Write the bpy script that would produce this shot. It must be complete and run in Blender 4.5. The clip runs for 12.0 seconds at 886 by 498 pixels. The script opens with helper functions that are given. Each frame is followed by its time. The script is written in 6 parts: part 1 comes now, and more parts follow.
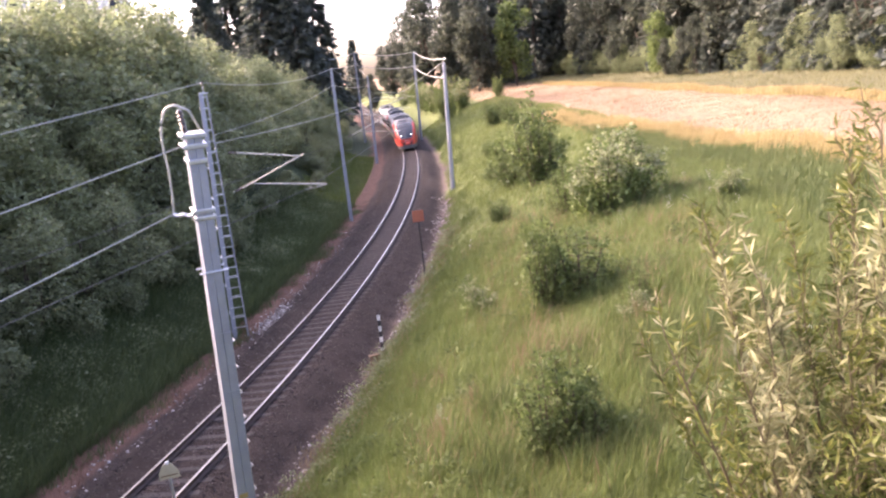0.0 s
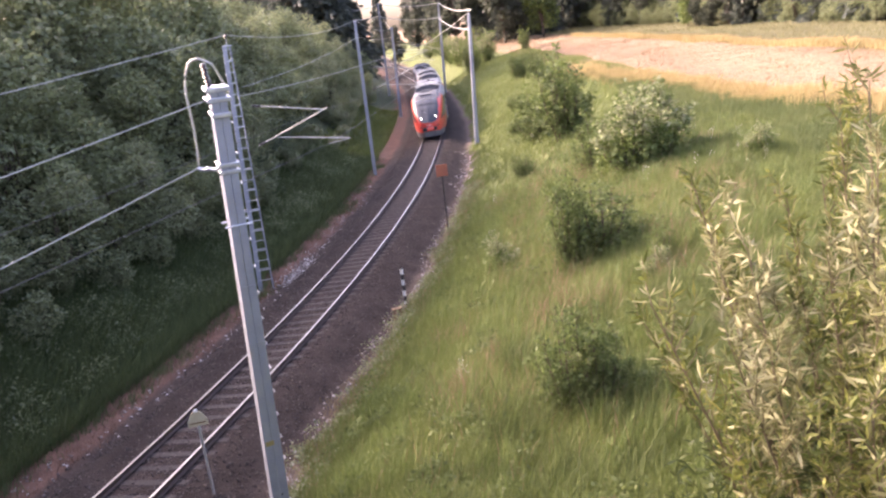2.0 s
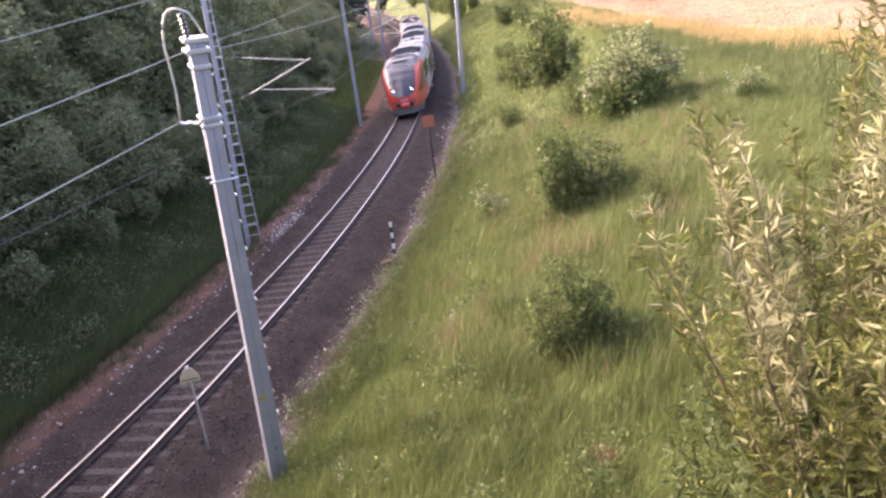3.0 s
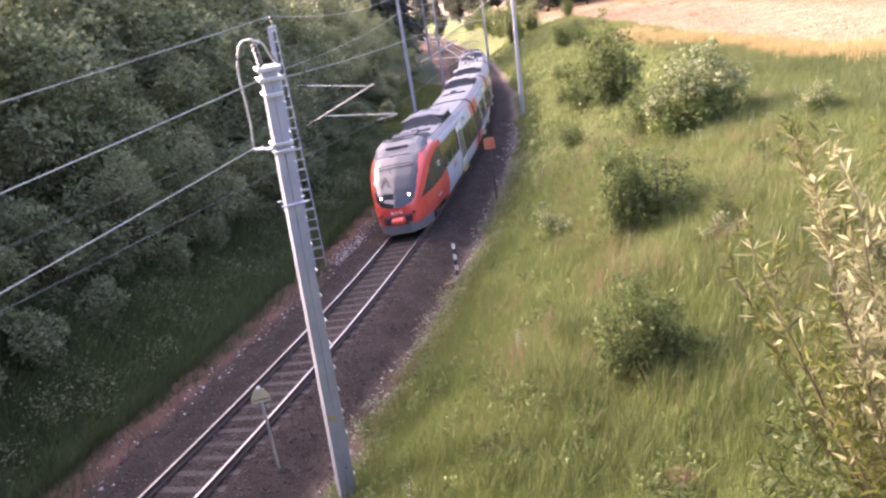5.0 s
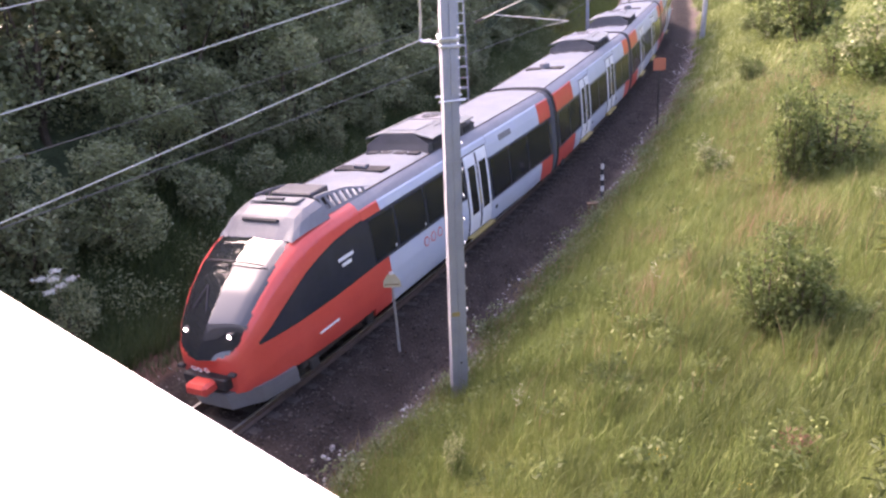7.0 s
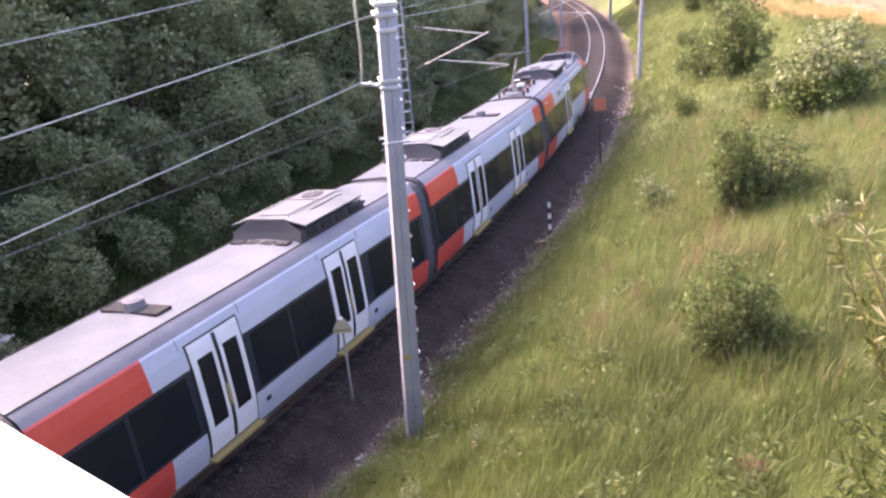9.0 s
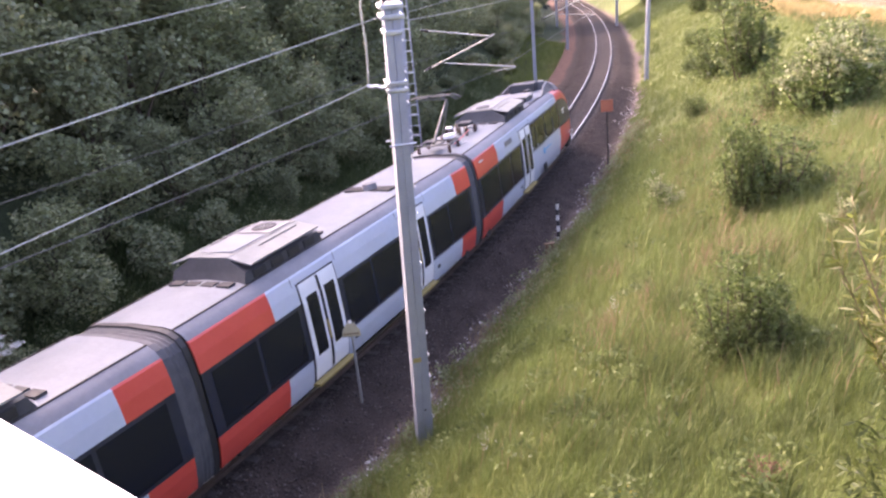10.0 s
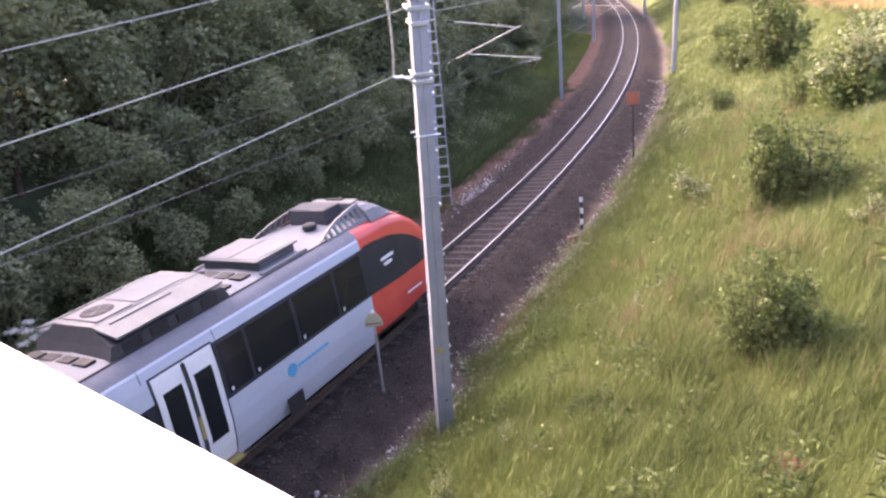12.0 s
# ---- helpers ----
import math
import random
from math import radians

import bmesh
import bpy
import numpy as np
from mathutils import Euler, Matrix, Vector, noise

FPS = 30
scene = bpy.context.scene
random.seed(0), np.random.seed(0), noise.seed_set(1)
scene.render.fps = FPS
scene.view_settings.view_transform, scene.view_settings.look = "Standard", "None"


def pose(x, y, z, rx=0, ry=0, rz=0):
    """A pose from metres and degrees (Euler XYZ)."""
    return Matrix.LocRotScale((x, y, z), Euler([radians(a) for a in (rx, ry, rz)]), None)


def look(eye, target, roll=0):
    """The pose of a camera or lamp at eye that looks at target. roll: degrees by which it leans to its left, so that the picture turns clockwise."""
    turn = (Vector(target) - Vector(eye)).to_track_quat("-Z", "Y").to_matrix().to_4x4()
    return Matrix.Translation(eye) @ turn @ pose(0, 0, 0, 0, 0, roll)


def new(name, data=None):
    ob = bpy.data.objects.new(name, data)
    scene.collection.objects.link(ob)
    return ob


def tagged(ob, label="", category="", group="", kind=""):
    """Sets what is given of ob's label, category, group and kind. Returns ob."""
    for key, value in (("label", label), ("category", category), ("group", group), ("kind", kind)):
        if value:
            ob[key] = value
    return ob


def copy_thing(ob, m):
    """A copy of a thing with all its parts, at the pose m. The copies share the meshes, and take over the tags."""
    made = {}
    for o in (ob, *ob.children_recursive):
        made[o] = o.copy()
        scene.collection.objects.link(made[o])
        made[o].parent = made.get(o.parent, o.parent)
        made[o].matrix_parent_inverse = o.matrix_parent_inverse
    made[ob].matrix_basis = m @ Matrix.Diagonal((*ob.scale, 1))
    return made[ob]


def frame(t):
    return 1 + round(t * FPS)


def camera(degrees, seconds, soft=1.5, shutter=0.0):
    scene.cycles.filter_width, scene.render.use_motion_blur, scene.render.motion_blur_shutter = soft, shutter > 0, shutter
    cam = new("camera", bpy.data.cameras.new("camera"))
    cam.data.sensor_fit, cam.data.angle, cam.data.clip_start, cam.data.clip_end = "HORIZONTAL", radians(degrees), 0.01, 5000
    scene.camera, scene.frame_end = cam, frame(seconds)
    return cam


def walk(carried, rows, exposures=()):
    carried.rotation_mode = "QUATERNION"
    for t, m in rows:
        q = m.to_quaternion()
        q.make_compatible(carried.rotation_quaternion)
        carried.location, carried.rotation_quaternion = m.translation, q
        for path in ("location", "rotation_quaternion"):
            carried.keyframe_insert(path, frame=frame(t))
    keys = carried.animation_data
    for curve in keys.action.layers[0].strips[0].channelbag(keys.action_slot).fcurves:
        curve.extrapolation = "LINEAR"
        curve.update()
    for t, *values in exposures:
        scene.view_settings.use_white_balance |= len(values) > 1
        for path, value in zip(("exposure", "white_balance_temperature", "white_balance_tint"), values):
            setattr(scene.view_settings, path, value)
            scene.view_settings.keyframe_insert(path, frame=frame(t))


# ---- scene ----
cam = camera(59.99, 12.0, soft=2.4)
PATH = [
    (0, pose(0.000, 0.000, 9.203, 76.78, 6.32, 0.00)),
    (0.5, pose(0.007, 0.004, 9.232, 77.52, 6.51, -0.20)),
    (1, pose(0.041, -0.066, 9.208, 76.52, 6.54, 0.06)),
    (1.5, pose(0.069, -0.102, 9.238, 77.36, 6.85, 1.05)),
    (2, pose(0.025, -0.034, 9.219, 73.58, 6.40, 1.82)),
    (2.5, pose(0.028, 0.009, 9.234, 70.91, 5.23, -0.71)),
    (2.7, pose(-0.001, 0.085, 9.186, 70.41, 5.94, -0.29)),
    (4.3, pose(0.016, 0.070, 9.213, 68.78, 8.07, 2.93)),
    (4.5, pose(-0.033, -0.086, 9.206, 68.60, 7.30, 0.42)),
    (5, pose(-0.116, 0.002, 9.192, 72.09, 9.13, 4.71)),
    (5.5, pose(-0.119, 0.014, 9.184, 71.68, 6.64, 8.10)),
    (6, pose(-0.120, -0.029, 9.198, 71.74, 5.46, 10.30)),
    (6.5, pose(-0.112, -0.071, 9.228, 70.31, 4.55, 14.87)),
    (7, pose(-0.118, -0.052, 9.218, 66.71, 4.17, 17.74)),
    (7.5, pose(-0.127, 0.020, 9.156, 68.02, 3.58, 14.97)),
    (7.7, pose(-0.126, 0.028, 9.147, 67.39, 3.44, 14.75)),
    (9.3, pose(-0.093, 0.054, 9.073, 70.05, 5.45, 13.80)),
    (9.5, pose(-0.111, 0.072, 9.057, 68.68, 5.82, 14.07)),
    (10, pose(-0.105, 0.069, 9.067, 70.04, 5.59, 13.99)),
    (10.5, pose(-0.127, 0.082, 9.056, 70.73, 8.69, 11.18)),
    (11, pose(-0.130, 0.073, 9.061, 71.32, 7.63, 14.06)),
    (11.5, pose(-0.125, 0.059, 9.062, 69.16, 6.53, 14.52)),
    (12, pose(-0.105, 0.043, 9.071, 69.59, 5.50, 15.83)),
]
walk(cam, PATH, exposures=[(0, 2.98, 6900, 32), (2.5, 2.94, 7000, 32), (6, 3.13, 7000, 35), (12, 3.17, 7000, 35)])

# ---- world, sun ----
SUN_AZ, SUN_EL = -68.0, 33.0     # degrees: bearing from +y towards +x, height
sky_world = bpy.data.worlds.new("sky")
scene.world = sky_world
sky_world.use_nodes = True
nt = sky_world.node_tree
sky = nt.nodes.new("ShaderNodeTexSky")
sky.sky_type = 'NISHITA'
sky.sun_disc = False
sky.sun_elevation = radians(SUN_EL)
sky.sun_rotation = radians(SUN_AZ)
sky.dust_density, sky.air_density, sky.ozone_density = 5.0, 0.7, 1.0
nt.links.new(sky.outputs[0], nt.nodes["Background"].inputs[0])
nt.nodes["Background"].inputs[1].default_value = 0.15
sun_data = bpy.data.lights.new("sun", 'SUN')
sun_data.energy, sun_data.angle, sun_data.color = 0.78, radians(0.6), (1.0, 0.90, 0.76)
sun_ob = new("sun", sun_data)
_a, _e = radians(SUN_AZ), radians(SUN_EL)
sun_dir = Vector((math.sin(_a) * math.cos(_e), math.cos(_a) * math.cos(_e), math.sin(_e)))
sun_ob.matrix_world = look(sun_dir * 60 + Vector((0, 0, 20)), (0, 0, 20))


# ---- materials ----
def mat(name, colors, scale=4.0, rough=0.8, metal=0.0, bump=0.0, bump_scale=40.0, fine=30.0, fine_mix=0.35, island=0.0, objrand=0.0,
        spec=0.5, transl=0.0, coat=0.0):
    """Two-scale noise colour with bump. colors: two or three base colours."""
    m = bpy.data.materials.new(name)
    m.use_nodes = True
    t = m.node_tree
    n, l = t.nodes, t.links
    b = n["Principled BSDF"]
    geo = n.new("ShaderNodeNewGeometry")
    tc = n.new("ShaderNodeTexCoord")
    big = n.new("ShaderNodeTexNoise")
    big.inputs["Scale"].default_value, big.inputs["Detail"].default_value = scale, 5.0
    small = n.new("ShaderNodeTexNoise")
    small.inputs["Scale"].default_value, small.inputs["Detail"].default_value = fine, 3.0
    for q in (big, small):
        l.new(tc.outputs["Object"], q.inputs["Vector"])
    mix = n.new("ShaderNodeMix")
    mix.inputs[0].default_value = fine_mix
    l.new(big.outputs[0], mix.inputs[2])
    l.new(small.outputs[0], mix.inputs[3])
    val = mix.outputs[0]
    if island or objrand:
        src = geo.outputs["Random Per Island"]
        if objrand:
            src = n.new("ShaderNodeObjectInfo").outputs["Random"]
        m2 = n.new("ShaderNodeMix")
        m2.inputs[0].default_value = island or objrand
        l.new(val, m2.inputs[2])
        l.new(src, m2.inputs[3])
        val = m2.outputs[0]
    ramp = n.new("ShaderNodeValToRGB")
    e = ramp.color_ramp.elements
    lo, hi = (0.3, 0.7) if not (island or objrand) else (0.15, 0.85)
    e[0].position, e[-1].position = lo, hi
    e[0].color, e[-1].color = (*colors[0], 1), (*colors[-1], 1)
    for k, c in enumerate(colors[1:-1]):
        q = e.new(lo + (hi - lo) * (k + 1) / (len(colors) - 1))
        q.color = (*c, 1)
    l.new(val, ramp.inputs[0])
    l.new(ramp.outputs[0], b.inputs["Base Color"])
    b.inputs["Roughness"].default_value, b.inputs["Metallic"].default_value = rough, metal
    b.inputs["Specular IOR Level"].default_value = spec
    b.inputs["Coat Weight"].default_value = coat
    if bump:
        bn = n.new("ShaderNodeTexNoise")
        bn.inputs["Scale"].default_value, bn.inputs["Detail"].default_value = bump_scale, 4.0
        l.new(tc.outputs["Object"], bn.inputs["Vector"])
        bp = n.new("ShaderNodeBump")
        bp.inputs["Strength"].default_value, bp.inputs["Distance"].default_value = bump, 0.02
        l.new(bn.outputs[0], bp.inputs["Height"])
        l.new(bp.outputs[0], b.inputs["Normal"])
    if transl:
        tr = n.new("ShaderNodeBsdfTranslucent")
        l.new(ramp.outputs[0], tr.inputs["Color"])
        mx = n.new("ShaderNodeMixShader")
        mx.inputs[0].default_value = transl
        l.new(b.outputs[0], mx.inputs[1])
        l.new(tr.outputs[0], mx.inputs[2])
        l.new(mx.outputs[0], n["Material Output"].inputs["Surface"])
    return m


def glow(name, color, strength):
    m = bpy.data.materials.new(name)
    m.use_nodes = True
    b = m.node_tree.nodes["Principled BSDF"]
    b.inputs["Base Color"].default_value = (*color, 1)
    b.inputs["Emission Color"].default_value = (*color, 1)
    b.inputs["Emission Strength"].default_value = strength
    return m


def ground_mat():
    """Soil, ballast, gravel edge and grass in bands that follow the bed, kept in a colour attribute of the mesh."""
    m = bpy.data.materials.new("ground")
    m.use_nodes = True
    n, l = m.node_tree.nodes, m.node_tree.links
    b = n["Principled BSDF"]
    at = n.new("ShaderNodeAttribute")
    at.attribute_name = "band"
    tc = n.new("ShaderNodeTexCoord")
    no = n.new("ShaderNodeTexNoise")
    no.inputs["Scale"].default_value, no.inputs["Detail"].default_value = 1.7, 7.0
    fi = n.new("ShaderNodeTexNoise")
    fi.inputs["Scale"].default_value, fi.inputs["Detail"].default_value = 22.0, 4.0
    for q in (no, fi):
        l.new(tc.outputs["Object"], q.inputs["Vector"])
    r = n.new("ShaderNodeMapRange")
    r.inputs[1].default_value, r.inputs[2].default_value, r.inputs[3].default_value, r.inputs[4].default_value = 0.25, 0.75, 0.6, 1.4
    l.new(no.outputs[0], r.inputs[0])
    r2 = n.new("ShaderNodeMapRange")
    r2.inputs[1].default_value, r2.inputs[2].default_value, r2.inputs[3].default_value, r2.inputs[4].default_value = 0.2, 0.8, 0.55, 1.45
    l.new(fi.outputs[0], r2.inputs[0])
    mu = n.new("ShaderNodeMath")
    mu.operation = 'MULTIPLY'
    l.new(r.outputs[0], mu.inputs[0])
    l.new(r2.outputs[0], mu.inputs[1])
    sc = n.new("ShaderNodeVectorMath")
    sc.operation = 'SCALE'
    l.new(at.outputs["Color"], sc.inputs[0])
    l.new(mu.outputs[0], sc.inputs["Scale"])
    l.new(sc.outputs[0], b.inputs["Base Color"])
    b.inputs["Roughness"].default_value = 0.95
    b.inputs["Specular IOR Level"].default_value = 0.15
    bp = n.new("ShaderNodeBump")
    bp.inputs["Strength"].default_value, bp.inputs["Distance"].default_value = 0.8, 0.05
    l.new(fi.outputs[0], bp.inputs["Height"])
    l.new(bp.outputs[0], b.inputs["Normal"])
    return m


def glass_mat(name, tint, rough=0.05, spec=0.6, coat=0.4):
    m = bpy.data.materials.new(name)
    m.use_nodes = True
    b = m.node_tree.nodes["Principled BSDF"]
    b.inputs["Base Color"].default_value = (*tint, 1)
    b.inputs["Roughness"].default_value = rough
    b.inputs["Specular IOR Level"].default_value = spec
    b.inputs["Coat Weight"].default_value = coat
    b.inputs["Coat Roughness"].default_value = 0.03
    return m


M = {}
M["ground"] = ground_mat()
M["rail_side"] = mat("rusty_rail", [(0.06, 0.04, 0.032), (0.11, 0.075, 0.058)], 6, 0.8, 0.2, 0.3, 60)
M["rail_head"] = mat("polished_rail", [(0.42, 0.405, 0.385), (0.50, 0.48, 0.46)], 3, 0.36, 1.0)
M["sleeper"] = mat("sleeper", [(0.040, 0.032, 0.028), (0.058, 0.047, 0.040)], 5, 0.9, 0, 0.5, 30, objrand=0.5)
M["stone"] = mat("ballast_stone", [(0.027, 0.021, 0.018), (0.054, 0.042, 0.036), (0.125, 0.10, 0.088)], 9, 0.9, 0, 0, island=0.75)
M["pale_stone"] = mat("pale_stone", [(0.12, 0.098, 0.086), (0.24, 0.21, 0.19), (0.52, 0.49, 0.46)], 9, 0.9, 0, 0, island=0.75)
M["mast_grey"] = mat("grey_mast_paint", [(0.25, 0.265, 0.30), (0.33, 0.345, 0.38)], 2.5, 0.55, 0.3, 0.1, 25)
M["galv"] = mat("galvanised_steel", [(0.40, 0.42, 0.43), (0.56, 0.57, 0.58)], 8, 0.45, 0.7)
M["wire"] = mat("wire_metal", [(0.36, 0.36, 0.32), (0.46, 0.46, 0.41)], 3, 0.55, 0.4)
M["copper"] = mat("contact_wire", [(0.10, 0.10, 0.09), (0.16, 0.15, 0.13)], 3, 0.6, 0.4)
M["insul"] = mat("brown_insulator", [(0.05, 0.035, 0.03), (0.09, 0.06, 0.05)], 8, 0.25)
M["red"] = mat("train_red", [(0.60, 0.07, 0.05), (0.66, 0.09, 0.065)], 1.2, 0.38, 0, fine=9, coat=0.25)
M["silver"] = mat("train_silver", [(0.42, 0.465, 0.54), (0.49, 0.53, 0.60)], 0.9, 0.42, 0.0, fine=7, coat=0.2)
M["roof"] = mat("train_roof", [(0.128, 0.142, 0.16), (0.182, 0.198, 0.218)], 1.3, 0.6, 0, 0.1, 20, fine=12)
M["cove"] = mat("roof_cove_grey", [(0.14, 0.14, 0.148), (0.20, 0.20, 0.208)], 1.3, 0.5, fine=12)
M["unit_body"] = mat("roof_unit_housing", [(0.035, 0.037, 0.042), (0.06, 0.062, 0.068)], 2, 0.6, 0, 0.1, 20, fine=12)
M["panto_grey"] = mat("pantograph_grey", [(0.09, 0.09, 0.085), (0.17, 0.165, 0.155)], 6, 0.6, 0.3)
M["fairing"] = mat("fairing_grey", [(0.12, 0.122, 0.128), (0.165, 0.168, 0.175)], 1.6, 0.5, 0, 0.08, 20, fine=12)
M["unit_lid"] = mat("roof_unit_lid", [(0.12, 0.128, 0.125), (0.18, 0.19, 0.185)], 2, 0.6, 0, 0.1, 20, fine=15)
M["black"] = mat("black_plastic", [(0.012, 0.012, 0.014), (0.03, 0.03, 0.032)], 4, 0.6)
M["under"] = mat("underframe_dust", [(0.022, 0.02, 0.018), (0.05, 0.044, 0.038)], 4, 0.85)
M["window"] = glass_mat("dark_window", (0.012, 0.014, 0.02), 0.08, 0.3, 0.0)
M["band"] = mat("navy_band", [(0.016, 0.02, 0.034), (0.026, 0.032, 0.05)], 2, 0.3, fine=8)
M["windshield"] = glass_mat("windshield", (0.02, 0.022, 0.025), 0.03)
M["white"] = mat("door_white", [(0.68, 0.69, 0.70), (0.78, 0.79, 0.80)], 1.4, 0.4, fine=10)
M["step_yellow"] = mat("yellow_step", [(0.30, 0.23, 0.08), (0.38, 0.29, 0.11)], 6, 0.6)
M["bellows"] = mat("bellows_rubber", [(0.05, 0.052, 0.06), (0.09, 0.092, 0.10)], 5, 0.75)
M["lamp_on"] = glow("headlight", (1.0, 0.97, 0.9), 3.0)
M["parapet"] = mat("white_parapet", [(0.80, 0.80, 0.80), (0.86, 0.86, 0.86)], 3, 0.5, fine=30)
M["concrete"] = mat("bridge_concrete", [(0.25, 0.24, 0.23), (0.38, 0.37, 0.35)], 1.5, 0.9, 0, 0.3, 20)
M["sign_yellow"] = mat("faded_sign", [(0.33, 0.30, 0.20), (0.42, 0.39, 0.27)], 5, 0.6)
M["sign_orange"] = mat("orange_sign", [(0.30, 0.085, 0.045), (0.38, 0.12, 0.06)], 5, 0.55)
M["post_white"] = mat("post_white", [(0.60, 0.60, 0.58), (0.75, 0.75, 0.73)], 6, 0.6)
M["bark"] = mat("bark", [(0.045, 0.032, 0.022), (0.11, 0.085, 0.06)], 3, 0.95, 0, 0.7, 14)
M["willow_bark"] = mat("willow_bark", [(0.07, 0.055, 0.03), (0.14, 0.11, 0.06)], 5, 0.9)
M["dry_stem"] = mat("dry_stem", [(0.16, 0.12, 0.06), (0.28, 0.22, 0.12)], 6, 0.9)
M["wood"] = mat("weathered_wood", [(0.12, 0.075, 0.04), (0.22, 0.15, 0.09)], 6, 0.9, 0, 0.3, 30)


def leaf_mat(name, colors, transl=0.3, rough=0.55, island=0.55, scale=0.5, spec=0.3):
    return mat(name, colors, scale, rough, 0, 0, fine=3, island=island, transl=transl, spec=spec)


M["leaf_dark"] = leaf_mat("leaf_dark", [(0.125, 0.15, 0.08), (0.205, 0.24, 0.122), (0.30, 0.34, 0.175)], 0.5, 0.5, spec=0.7)
M["leaf_mid"] = leaf_mat("leaf_mid", [(0.125, 0.153, 0.077), (0.21, 0.248, 0.118), (0.30, 0.34, 0.172)], 0.5, 0.5, spec=0.7)
M["leaf_bush"] = leaf_mat("leaf_bush", [(0.05, 0.075, 0.025), (0.10, 0.135, 0.042), (0.18, 0.215, 0.08)], 0.45)
M["leaf_pale"] = leaf_mat("leaf_pale", [(0.14, 0.165, 0.075), (0.25, 0.275, 0.14), (0.42, 0.43, 0.27)], 0.4)
M["leaf_fresh"] = leaf_mat("leaf_fresh", [(0.07, 0.10, 0.028), (0.13, 0.175, 0.05), (0.22, 0.27, 0.095)], 0.4)
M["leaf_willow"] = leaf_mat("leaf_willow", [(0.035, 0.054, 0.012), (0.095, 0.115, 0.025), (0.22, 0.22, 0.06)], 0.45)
# willow leaves darkened to stand for the shade low in the shrub
M["leaf_shaded"] = leaf_mat("leaf_shaded", [(0.024, 0.04, 0.012), (0.055, 0.075, 0.02), (0.10, 0.12, 0.038)], 0.35)
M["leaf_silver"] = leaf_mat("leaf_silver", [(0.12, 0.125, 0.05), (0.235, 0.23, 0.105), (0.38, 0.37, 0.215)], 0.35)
M["needle"] = leaf_mat("needle", [(0.045, 0.056, 0.048), (0.07, 0.085, 0.068), (0.10, 0.118, 0.085)], 0.3)
M["far_leaf"] = leaf_mat("far_leaf", [(0.045, 0.053, 0.042), (0.07, 0.082, 0.058), (0.11, 0.124, 0.08)], 0.45)
M["blossom"] = leaf_mat("blossom", [(0.45, 0.45, 0.38), (0.65, 0.65, 0.58), (0.8, 0.8, 0.74)], 0.2)
M["yellow_flower"] = leaf_mat("yellow_flower", [(0.5, 0.38, 0.05), (0.65, 0.5, 0.1), (0.75, 0.62, 0.2)], 0.2)
M["grass"] = leaf_mat("grass_blade", [(0.07, 0.098, 0.024), (0.13, 0.165, 0.046), (0.21, 0.235, 0.085)], 0.4, 0.6, 0.3, 0.3)
M["grass_deep"] = leaf_mat("grass_deep", [(0.045, 0.07, 0.02), (0.085, 0.115, 0.035), (0.15, 0.17, 0.065)], 0.4, 0.6, 0.3, 0.3)
M["grass_gold"] = leaf_mat("grass_gold", [(0.24, 0.185, 0.075), (0.34, 0.265, 0.115), (0.44, 0.355, 0.175)], 0.35, 0.7, 0.5, 0.15)
M["dry_red"] = leaf_mat("dry_red", [(0.10, 0.05, 0.03), (0.16, 0.088, 0.055), (0.25, 0.155, 0.10)], 0.2)
M["meadow"] = leaf_mat("meadow", [(0.11, 0.115, 0.05), (0.17, 0.165, 0.08), (0.23, 0.215, 0.115)], 0.35, 0.7, 0.4, 0.2)
M["grass_dark"] = leaf_mat("grass_dark", [(0.048, 0.074, 0.03), (0.085, 0.118, 0.047), (0.13, 0.165, 0.07)], 0.4)
M["grass_dry"] = leaf_mat("grass_dry", [(0.155, 0.112, 0.06), (0.215, 0.158, 0.088), (0.28, 0.215, 0.125)], 0.3, 0.7, 0.5, 0.15)


# ---- building helpers ----
def mesh_ob(name, verts, faces, material, parent=None, smooth=False):
    me = bpy.data.meshes.new(name)
    me.from_pydata([tuple(map(float, v)) for v in verts], [], [tuple(map(int, q)) for q in faces])
    me.materials.append(material)
    if smooth:
        me.polygons.foreach_set("use_smooth", [True] * len(me.polygons))
    me.update()
    ob = new(name, me)
    ob.parent = parent
    return ob


def tri_ob(name, V, F, material, parent=None):
    """A large mesh from arrays: V (n,3), F (m,3) or (m,4)."""
    me = bpy.data.meshes.new(name)
    k = F.shape[1]
    me.vertices.add(len(V))
    me.vertices.foreach_set("co", np.ascontiguousarray(V, dtype=np.float32).ravel())
    me.loops.add(F.size)
    me.loops.foreach_set("vertex_index", np.ascontiguousarray(F, dtype=np.int32).ravel())
    me.polygons.add(len(F))
    me.polygons.foreach_set("loop_start", np.arange(0, F.size, k, dtype=np.int32))
    me.materials.append(material)
    me.update(calc_edges=True)
    me.validate()
    ob = new(name, me)
    ob.parent = parent
    return ob


def part(name, bm, material, parent=None, label="", smooth=False, m=None):
    me = bpy.data.meshes.new(name)
    bmesh.ops.recalc_face_normals(bm, faces=bm.faces[:])
    if smooth:
        for f in bm.faces:
            f.smooth = True
    bm.to_mesh(me)
    bm.free()
    me.materials.append(material)
    ob = new(name, me)
    ob.parent = parent
    if m is not None:
        ob.matrix_basis = m
    if label:
        tagged(ob, label)
    return ob


